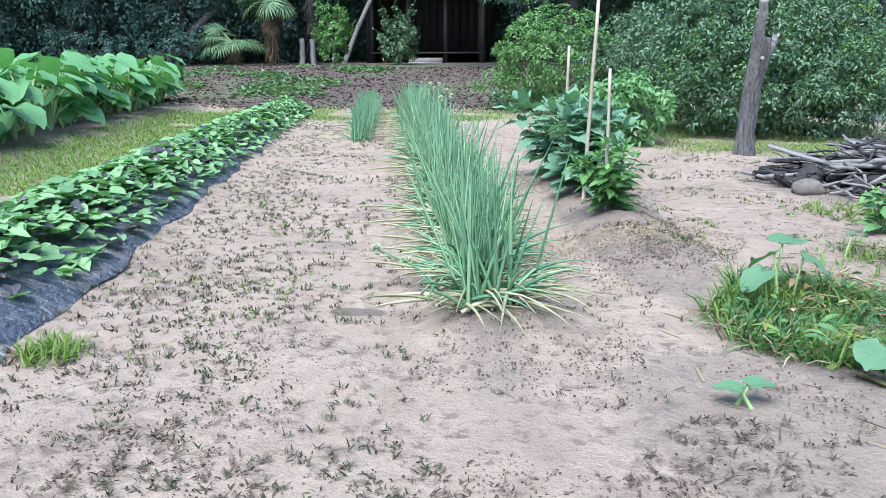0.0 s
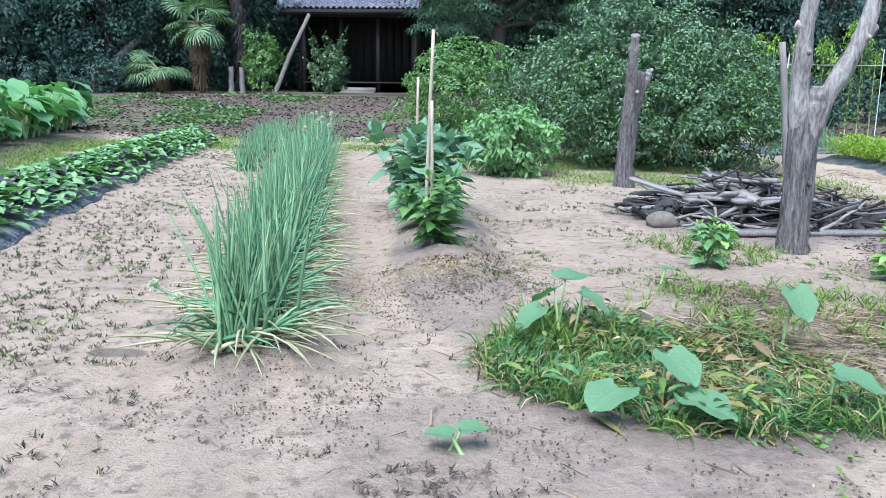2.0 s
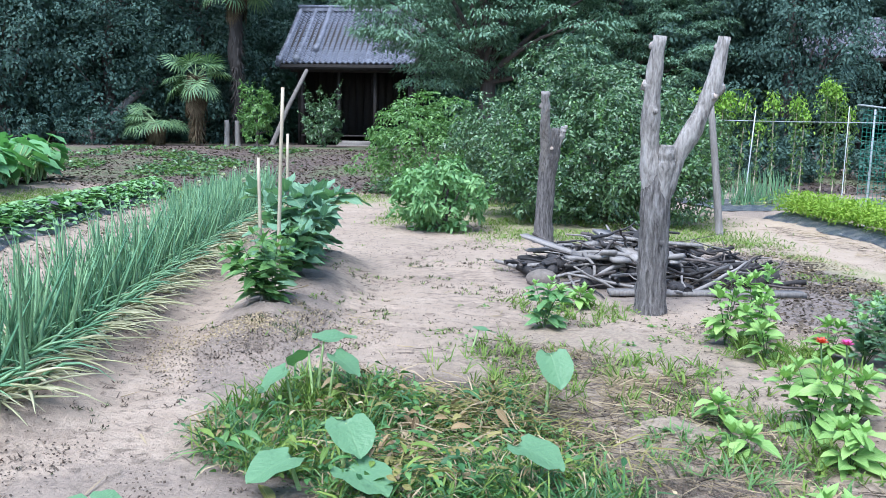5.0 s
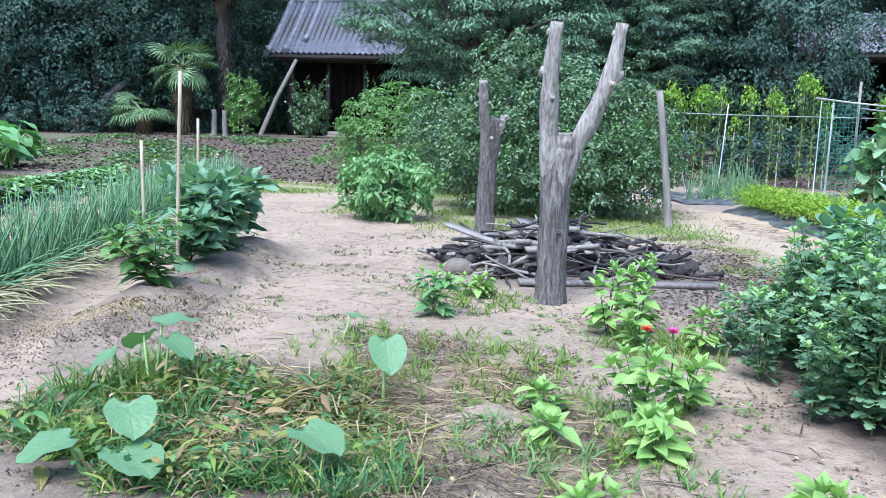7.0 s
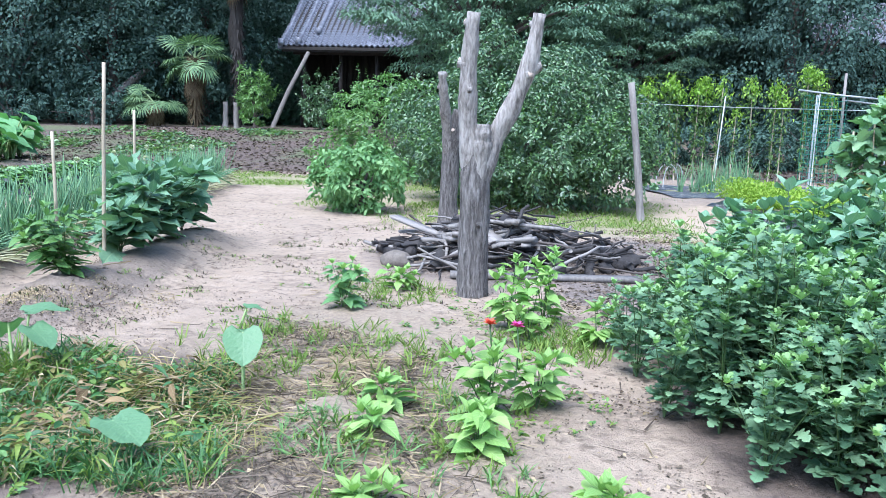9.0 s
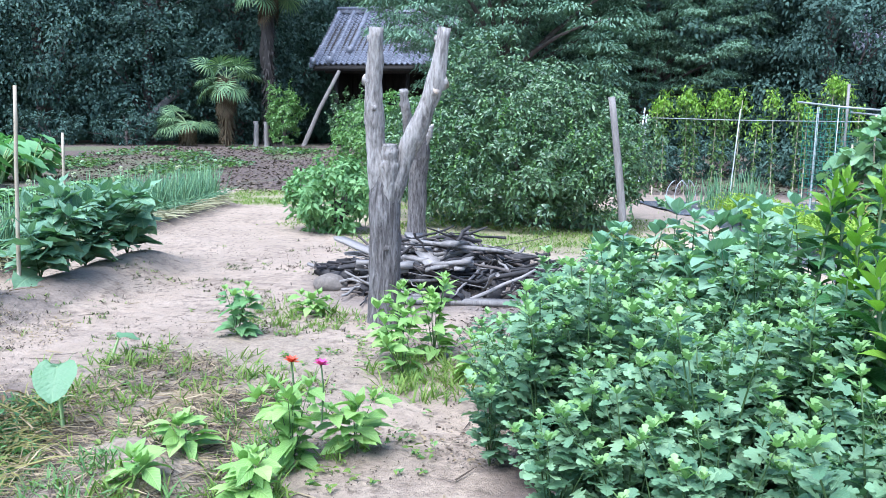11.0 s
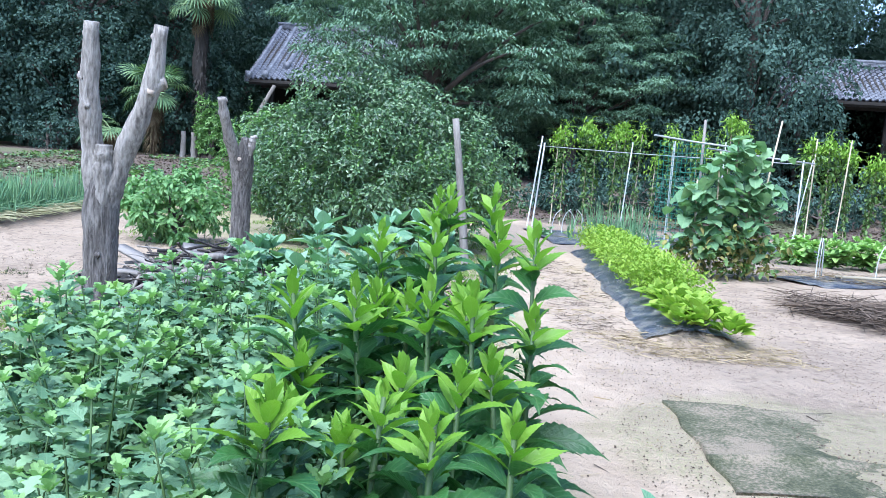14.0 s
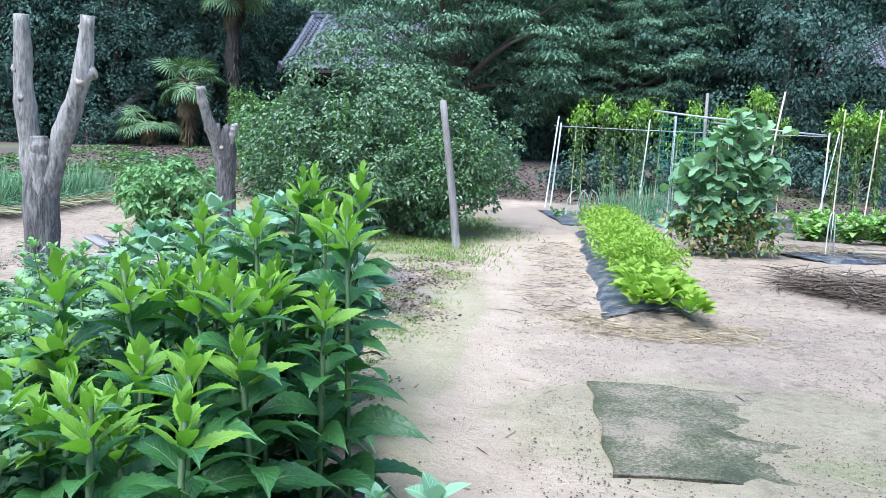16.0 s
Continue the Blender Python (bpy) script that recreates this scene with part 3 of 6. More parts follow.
def crown_points(n_clumps, per, centre, radii, spread_r, low=-1.0, shell=0.55):
    d = rng.normal(size=(n_clumps, 3))
    d /= np.linalg.norm(d, axis=1)[:, None]
    d[:, 2] = np.where(d[:, 2] < low, -d[:, 2], d[:, 2])
    r = shell + (1 - shell) * rng.uniform(0, 1, n_clumps) ** 0.6
    bumps = np.array([noise.noise(Vector(p * 2.3) + Vector((n_clumps, 1.5, 0))) for p in d])
    r *= 1 + 0.10 * rng.normal(size=n_clumps) + 0.42 * bumps
    c = np.array(centre) + d * r[:, None] * np.array(radii)
    p = np.repeat(c, per, 0) + rng.normal(size=(n_clumps * per, 3)) * spread_r
    return c, d, p


def tufts_at(b, kind, centres, outward, per, radius, length, width, slot=0, up=0.55, droop=0.25):
    """Leaves laid like a thatch over small domes, so that each dome is lit above and dark below."""
    n = len(centres) * per
    e = rng.normal(size=(n, 3)) * 0.75 + np.repeat(outward, per, 0) * 0.7 + (0, 0, up)
    e /= np.linalg.norm(e, axis=1)[:, None]
    size = np.repeat(rng.uniform(0.65, 1.25, len(centres)), per)
    p = np.repeat(centres, per, 0) + e * (radius * size * rng.uniform(0.55, 1.0, n))[:, None] * (1.15, 1.15, 0.75)
    way = np.cross(e, rng.normal(size=(n, 3)))
    way = way / (np.linalg.norm(way, axis=1)[:, None] + 1e-9) + e * 0.5 + rng.normal(size=(n, 3)) * 0.3
    b.leaves(kind, p, way, rng.uniform(0.7, 1.25, n) * length, rng.uniform(0.8, 1.2, n) * width, droop, rng.normal(size=n) * 0.5, slot, e)


def limbs(b, base, targets, r0, slot=0, sides=6):
    base = np.array(base, float)
    for t in targets:
        t = np.array(t, float)
        mid = (base + t) / 2 + rng.normal(size=3) * 0.08 * np.linalg.norm(t - base) + (0, 0, 0.1 * np.linalg.norm(t - base))
        s = np.linspace(0, 1, 6)[:, None]
        pts = (1 - s) ** 2 * base + 2 * s * (1 - s) * mid + s * s * t
        b.tube(pts, np.linspace(r0, r0 * 0.15, 6), sides, slot)


def tree_meshes(kind, seed):
    """Trunk and crown meshes of one sort of tree."""
    global rng
    rng = np.random.default_rng(seed)
    tb, cb = Build(), Build()
    if kind == "evergreen":
        h, rad = 12.0, 3.6
        tb.tube([(0, 0, -0.2), (0.1, 0, 2.5), (0.0, 0.2, 6.0), (0.1, 0.1, 10.5)], [0.3, 0.24, 0.17, 0.05], 10, wob=0.05)
        for c, r, m in (((0, 0, 7.6), (rad, rad, 4.6), 300), ((0, -0.2, 3.2), (rad * 0.95, rad * 0.9, 2.9), 240)):
            cc, d, p = crown_points(m, 1, c, r, 0.1, shell=0.6)
            tufts_at(cb, "rhomb", cc, d, 74, 0.62, 0.155, 0.10)
            limbs(tb, (0, 0, c[2] - 2.4), cc[:9], 0.1)
        return tb, cb, (M_DARKBARK, M_EVERGREEN)
    if kind == "feathery":
        tb.tube([(0, 0, -0.2), (0.2, 0, 2.5), (0.1, 0.2, 6.0), (0.1, 0.1, 10.5)], [0.34, 0.28, 0.2, 0.06], 10, wob=0.05)
        for c, r, m in (((0, 0, 8.2), (4.8, 4.0, 5.2), 250), ((-1.7, -0.6, 5.7), (3.2, 3.0, 3.0), 140), ((2.0, -0.8, 5.0), (3.2, 3.0, 2.9), 130)):
            cc, d, p = crown_points(m, 1, c, r, 0.1, shell=0.62)
            per = 190
            rr, aa = rng.uniform(0.1, 1, m * per) ** 0.7 * 0.62, rng.uniform(0, 6.28, m * per)
            rad = np.stack([np.cos(aa), np.sin(aa), np.zeros(m * per)], -1)
            q = np.repeat(cc, per, 0) + rad * rr[:, None] * 1.15 + np.repeat(d, per, 0) * 0.15
            q[:, 2] += rng.normal(size=m * per) * 0.07 - 0.55 * rr ** 2
            cb.leaves("rhomb", q, rad + rng.normal(size=q.shape) * 0.35 + (0, 0, -0.45), rng.uniform(0.10, 0.18, m * per), rng.uniform(0.045, 0.075, m * per), 0.2, rng.normal(size=m * per) * 0.4)
            limbs(tb, (0, 0, c[2] - 2.6), cc[:10], 0.12)
        return tb, cb, (M_DARKBARK, M_FEATHER)


TREES = {}
for tree_kind, seeds in (("evergreen", (11, 12, 13)), ("feathery", (21,))):
    for sd in seeds:
        tb, cb, mats = tree_meshes(tree_kind, sd)
        TREES.setdefault(tree_kind, []).append((tb.mesh("trunk", mats[0]), cb.mesh("crown", mats[1])))
rng = np.random.default_rng(31)


def plant_tree(kind, pick, x, y, scale, turn, label, tall=1.0):
    t = empty("broadleaf_tree", x, y, rise(x, y) - 0.05, label, "tree", "trees of the wood")
    t.matrix_world = pose(x, y, rise(x, y) - 0.05, 0, 0, turn) @ Matrix.Diagonal((scale, scale, scale * tall, 1))
    trunk_mesh, crown_mesh = TREES[kind][pick]
    part("trunk", trunk_mesh, None, t)
    part("crown", crown_mesh, None, t)
    return t


DENSE = "dark evergreen tree with dense foliage to the ground"
WOOD = [(-30, 36, 1.15), (-25.2, 33.5, 1.0), (-20.6, 35.5, 1.1), (-16.8, 38.5, 1.12), (-13.8, 42.0, 1.1), (-33, 44, 1.3), (-23, 44, 1.3), (-14.5, 49, 1.3), (-6, 52.5, 1.35),
        (1.5, 47, 1.3), (9.5, 38.5, 1.15), (14.0, 35.6, 0.98), (11.0, 46, 1.35), (17.0, 46.5, 1.3), (25.5, 43.5, 1.2), (26.8, 36.5, 1.1), (31.5, 41, 1.2), (20.0, 52, 1.4), (29, 50, 1.35), (4.5, 41.5, 1.2)]
for k, (wx, wy, ws) in enumerate(WOOD):
    plant_tree("evergreen", k % 3, wx, wy, ws, 77 * k, DENSE, 1.0 + 0.12 * ((k * 7) % 3))
plant_tree("feathery", 0, 1.3, 34.6, 1.12, 15, "large tree with drooping feathery blue-green foliage", 1.05)
plant_tree("feathery", 0, 7.2, 36.5, 0.8, 160, "tree with drooping feathery blue-green foliage", 1.0)


def far_woods():
    b = Build()
    xs = np.linspace(-75, 75, 120)
    zs = np.linspace(-0.5, 1, 14)
    x, zz = np.meshgrid(xs, zs, indexing="ij")
    top = 15 + 2.0 * np.sin(xs * 0.7) + 1.5 * np.sin(xs * 1.9 + 1)
    top = np.where((xs > 18.5) & (xs < 23.5), 9.5, top)
    z = np.where(zz < 0, -0.5, zz * top[:, None])
    y = 58 + 0.012 * x ** 2 * -1 + 1.2 * np.sin(x * 1.3) + 0.9 * np.sin(z * 1.7 + x)
    i, j = np.meshgrid(np.arange(119), np.arange(13), indexing="ij")
    a = (i * 14 + j).ravel()
    v = np.stack([x, y, z], -1).reshape(-1, 3)
    b.add(v, np.stack([a, a + 14, a + 15, a + 1], -1))
    n = 26000
    px = rng.uniform(-60, 60, n)
    tp = np.interp(px, xs, top)
    pz = rng.uniform(0, 1, n) * tp
    py = 57.5 - 0.012 * px ** 2 + 1.2 * np.sin(px * 1.3) + 0.9 * np.sin(pz * 1.7 + px) - rng.uniform(0, 0.8, n)
    b.leaves("rhomb", np.stack([px, py, pz], -1), spread(n, -0.8, 0.5) + (0, -0.6, 0), rng.uniform(0.35, 0.7, n), rng.uniform(0.2, 0.35, n), 0.3, rng.normal(size=n))
    tagged(part("backdrop", b, M_EVERGREEN), "dense dark woodland closing the far side", "woodland", kind="structure")


far_woods()


def round_tree(name, x, y, h, rx, ry, n, leaf_mat_, label, category, size=0.085, gap=0.13, sprigs=40, seed=1, base=0.25, kind_leaf="rhomb", topmat=None, shell=0.55, lobes=()):
    """Bushy fruit tree: limbs, a crown of glossy leaves in clumps, and shoots that break the outline."""
    global rng
    rng = np.random.default_rng(seed)
    z = rise(x, y)
    t = empty(name, x, y, z, label, category)
    tb = Build()
    tb.tube([(0, 0, -0.1), (0.03, 0, h * 0.2), (0.0, 0.03, h * 0.45)], [0.09, 0.075, 0.05], 8, wob=0.06)
    cb = Build()
    per = 46 if h > 1.8 else 26
    cc, d, p = crown_points(n // per // (2 if lobes else 1), 1, (0, 0, h * 0.5), (rx, ry, h * 0.5), 0.02, shell=shell)
    for lx, ly, lz, lr, lh in lobes:
        c2, d2, p2 = crown_points(n // per // (2 * len(lobes)), 1, (lx, ly, lz), (lr, lr, lh), 0.02, shell=0.75)
        cc, d = np.concatenate([c2, cc]), np.concatenate([d2, d])
    cc[:, 2] = np.maximum(cc[:, 2], base * 0.6)
    tufts_at(cb, kind_leaf, cc, d, per, gap * 1.15, size, size * 0.46, 0, 0.5, 0.3)
    for c in cc[:8]:
        lb = Build()
        limbs(lb, (0, 0, h * 0.2), [c], 0.035)
        part("limb", lb, M_DARKBARK, t)
    for k in range(min(sprigs, len(cc))):
        c, w = cc[k], d[k] * 0.55 + (0, 0, 0.75) + rng.normal(size=3) * 0.2
        s = np.linspace(0.1, 1, 16)
        q = c + w * (s * rng.uniform(0.3, 1.0) * h * 0.24)[:, None]
        cb.leaves(kind_leaf, q, spread(16, 0.0, 0.9), size * np.linspace(1.15, 0.7, 16), size * 0.45, 0.15, rng.normal(size=16) * 0.4, 1 if topmat else 0)
    part("trunk", tb, M_DARKBARK, t)
    part("crown", cb, [leaf_mat_, topmat] if topmat else leaf_mat_, t)
    return t


round_tree("citrus_tree", 3.95, 14.3, 2.4, 1.9, 1.75, 60000, M_CITRUS, "large round citrus tree with glossy dark green leaves", "tree", 0.072, 0.17, 230, 41, 0.25, "ovate", M_CITRUS_LIGHT, 0.6, ((-1.45, 0.1, 1.2, 0.75, 0.75), (-0.55, -0.5, 2.0, 0.7, 0.85), (0.45, -0.3, 1.75, 0.8, 0.75), (1.35, -0.1, 1.3, 0.75, 0.8), (0.3, -1.35, 0.9, 0.8, 0.75), (-0.8, -1.2, 0.85, 0.75, 0.7), (1.2, -1.1, 0.75, 0.65, 0.6)))
round_tree("citrus_tree", 0.75, 18.8, 2.25, 1.35, 1.3, 14000, M_CITRUS_LIGHT, "small citrus tree with fresh bright green leaves", "tree", 0.09, 0.17, 45, 42)
round_tree("citrus_tree", 2.7, 17.6, 2.1, 1.45, 1.4, 14000, M_CITRUS, "citrus tree with greyish green leaves", "tree", 0.09, 0.17, 40, 43)
round_tree("young_tree", -8.8, 36.0, 2.7, 0.95, 0.9, 3000, M_CITRUS_LIGHT, "young upright shrub with yellowish green leaves on the bank", "shrub", 0.15, 0.16, 70, 44, 0.25, "rhomb", None, 0.15)
round_tree("young_tree", -6.0, 37.0, 2.7, 1.0, 0.9, 3000, M_CITRUS, "young shrub with dark green leaves before the old hall", "shrub", 0.15, 0.16, 70, 45, 0.25, "rhomb", None, 0.15)
for k, (sx, sy, sh, sr) in enumerate(((9.0, 27.0, 1.2, 1.3), (12.6, 28.0, 1.4, 1.5), (-15.8, 34.6, 1.6, 1.6), (-18.8, 33.4, 1.5, 1.7), (3.2, 24.5, 1.7, 1.6), (16.5, 28.5, 1.6, 1.6), (6.9, 26.0, 1.1, 1.3), (10.8, 26.2, 1.2, 1.4), (14.4, 26.6, 1.3, 1.4))):
    round_tree("undergrowth_shrub", sx, sy, sh, sr, sr * 0.8, 2600, M_EVERGREEN, "low dark shrub at the edge of the wood", "shrub", 0.15, 0.12, 12, 60 + k)


def palm(x, y, h, fronds, size, label, skirt=True, seed=3, bark=None):
    global rng
    rng = np.random.default_rng(seed)
    t = empty("windmill_palm", x, y, rise(x, y), label, "palm tree")
    tb = Build()
    zz = np.linspace(-0.1, h, 14)
    tb.tube(np.stack([0.05 * np.sin(zz), 0 * zz, zz], -1), np.where(zz < h * 0.5, 0.17, 0.23) * (0.7 + 0.6 * (zz > 0.4)), 10, wob=0.14)
    n = 500
    a = rng.uniform(0, 6.28, n)
    q = np.stack([np.cos(a) * 0.22, np.sin(a) * 0.22, rng.uniform(0.3, h, n)], -1)
    tb.leaves("thin", q, np.stack([np.cos(a), np.sin(a), np.full(n, -0.6)], -1), 0.28, 0.05, 0.8)
    part("trunk", tb, bark or M_PALM_DRY, t)
    for k in range(fronds):
        a, el = rng.uniform(0, 6.28), rng.uniform(-0.55, 0.9)
        d = np.array((math.cos(a) * math.cos(el), math.sin(a) * math.cos(el), math.sin(el)))
        e = np.array((0, 0, h)) + d * size * rng.uniform(0.8, 1.1)
        part("stalk", Build().tube([(0, 0, h), (np.array((0, 0, h)) + e) / 2 + (0, 0, 0.08), e], [0.03, 0.02, 0.012], 4), M_PALM, t)
        fb = Build().leaves("fan", e, d + (0, 0, -0.25), size * rng.uniform(0.75, 0.95), size * 0.85, 0.15, rng.normal() * 0.4)
        part("frond", fb, M_PALM, t)
    if skirt:
        kb = Build()
        n = 26
        a = rng.uniform(0, 6.28, n)
        kb.leaves("fan", np.stack([np.cos(a) * 0.3, np.sin(a) * 0.3, h - rng.uniform(0.1, 1.3, n)], -1), np.stack([np.cos(a) * 0.35, np.sin(a) * 0.35, -np.ones(n)], -1), 0.8, 0.5, 0)
        part("dead_fronds", kb, M_PALM_DRY, t, "brown dead fronds hanging down the trunk")


palm(-11.55, 36.0, 3.0, 16, 1.0, "windmill palm with fan leaves and a shaggy brown trunk", True, 3)
palm(-10.4, 38.2, 7.4, 22, 1.15, "tall windmill palm with a skirt of dead fronds", True, 4, M_WOODDARK)
palm(-13.2, 35.4, 1.0, 16, 0.9, "low palm with drooping fan leaves", False, 5)


def leaning_tree():
    t = empty("leaning_trunk", -17.0, 36.4, rise(-17, 36.4), "bare brown tree trunk leaning over the bank", "tree trunk")
    b = Build().tube([(0, 0, -0.2), (0.6, 0, 0.6), (1.3, 0.1, 1.35), (2.0, 0.5, 2.1), (2.6, 1.8, 3.0)], [0.26, 0.20, 0.18, 0.16, 0.12], 10, wob=0.05)
    part("trunk", b, M_BARK, t)


leaning_tree()

# ---- pollarded trunks ----


def pollard(name, x, y, label, stems, seed):
    """Cut-back trunk: main stem, limbs sawn off, knots and a root flare."""
    global rng
    rng = np.random.default_rng(seed)
    t = empty(name, x, y, rise(x, y) - 0.03, label, "tree trunk", "pollarded trunks")
    for nm, pts, radii, knots in stems:
        pts, radii = np.array(pts, float), np.array(radii, float)
        s = np.linspace(0, 1, 26)
        f = np.linspace(0, 1, len(pts))
        q = np.stack([np.interp(s, f, pts[:, k]) for k in range(3)], -1)
        for _ in range(2):
            q[1:-1] = (q[:-2] + 2 * q[1:-1] + q[2:]) / 4  # soften the bends
        r = np.interp(s, f, radii) * (1 + 0.07 * np.sin(s * 23 + seed) * (nm != "trunk"))
        b = Build().tube(q, r, 18, wob=0.05)
        for kz, ang, kr in knots:
            c = np.array([np.interp(kz, s, q[:, k]) for k in range(3)])
            rr = np.interp(kz, s, r)
            d = np.array((math.cos(ang), math.sin(ang), 0.35))
            b.tube([c + d * rr * 0.2, c + d * (rr * 0.75), c + d * (rr + kr * 0.25), c + d * (rr + kr * 0.4)], [kr * 1.35, kr * 1.2, kr * 1.02, kr * 0.9], 9, wob=0.12)
            if kr > 0.026:
                e = c + d * (rr + kr * 0.4)
                b.tube([e - d * 0.004, e + d * 0.004], [kr * 0.82, kr * 0.78], 9, 1, wob=0.05)
        part(nm, b, [M_BARK if nm == "trunk" else M_BARK_PALE, M_CUT], t)
    return t


pollard("pollarded_trunk", 3.75, 6.62, "grey pollarded tree trunk forking into two sawn limbs", [
    ("trunk", [(0, 0, -0.08), (0, 0, 0.05), (0.0, 0, 0.45), (0.0, 0, 0.95), (0.02, 0, 1.32)], [0.15, 0.125, 0.112, 0.116, 0.04], [(0.55, -1.2, 0.02)]),
    ("limb", [(0.0, 0, 0.6), (-0.03, 0, 1.05), (-0.07, -0.02, 1.35), (-0.075, -0.05, 1.62), (-0.07, -0.05, 1.85), (-0.04, -0.1, 2.13)], [0.05, 0.085, 0.074, 0.066, 0.058, 0.05], [(0.55, -1.3, 0.02), (0.72, 3.0, 0.04), (0.94, 2.7, 0.03)]),
    ("limb", [(0.0, 0, 0.6), (0.05, 0, 1.02), (0.14, 0, 1.24), (0.28, -0.03, 1.52), (0.38, -0.04, 1.78), (0.43, -0.06, 2.13)], [0.05, 0.085, 0.073, 0.066, 0.06, 0.046], [(0.77, 0.3, 0.05), (0.72, -0.9, 0.03), (0.95, 2.9, 0.024)]),
    ("stub", [(0.02, -0.01, 0.7), (0.05, -0.06, 1.16), (0.05, -0.07, 1.33)], [0.05, 0.07, 0.055], []),
], 71)
pollard("pollarded_trunk", 3.06, 10.75, "slim grey pollarded tree trunk with short sawn stubs", [
    ("trunk", [(0, 0, -0.08), (0, 0, 0.3), (0.02, -0.05, 0.9), (0.06, -0.12, 1.2), (0.10, -0.18, 1.36), (0.12, -0.2, 1.5)], [0.15, 0.115, 0.11, 0.12, 0.085, 0.06], [(0.62, -1.6, 0.03), (0.9, 0.2, 0.035)]),
    ("limb", [(0.0, 0, 0.6), (0.0, -0.15, 1.15), (-0.03, -0.35, 1.5), (-0.04, -0.5, 1.75), (-0.05, -0.55, 1.93)], [0.05, 0.075, 0.065, 0.055, 0.045], [(0.75, 3.0, 0.025), (0.94, 0.3, 0.025)]),
    ("stub", [(0.08, -0.15, 1.2), (0.18, -0.2, 1.42), (0.21, -0.22, 1.52)], [0.05, 0.05, 0.035], [(0.95, 0.2, 0.02)]),
], 72)


def round_post(name, x, y, h, r, lean, mat, label, category, group="", base=None):
    z = rise(x, y) if base is None else base
    t = empty(name, x, y, z, label, category, group)
    k = np.linspace(0, 1, 7)
    pts = np.stack([lean[0] * k, lean[1] * k, -0.1 + (h + 0.1) * k], -1) + rng.normal(size=(7, 3)) * r * 0.08
    part("pole", Build().tube(pts, r * np.linspace(1.05, 0.85, 7), 9, wob=0.03), mat, t)
    return t


round_post("wooden_post", 5.67, 12.2, 1.93, 0.055, (-0.27, -0.05), M_WOODGREY, "weathered round wooden post beside the citrus tree", "post")
STAKE = ("pale bamboo stake among the aubergines", "stake", "bamboo stakes")
round_post("bamboo_stake", 0.80, 6.5, 1.55, 0.016, (0.06, 0.0), M_BAMBOO, *STAKE)
round_post("bamboo_stake", 0.66, 7.3, 1.22, 0.014, (0.01, 0.0), M_BAMBOO, *STAKE)
round_post("bamboo_stake", 0.92, 5.72, 1.02, 0.013, (-0.01, 0.0), M_BAMBOO, *STAKE)

# ---- wood pile ----


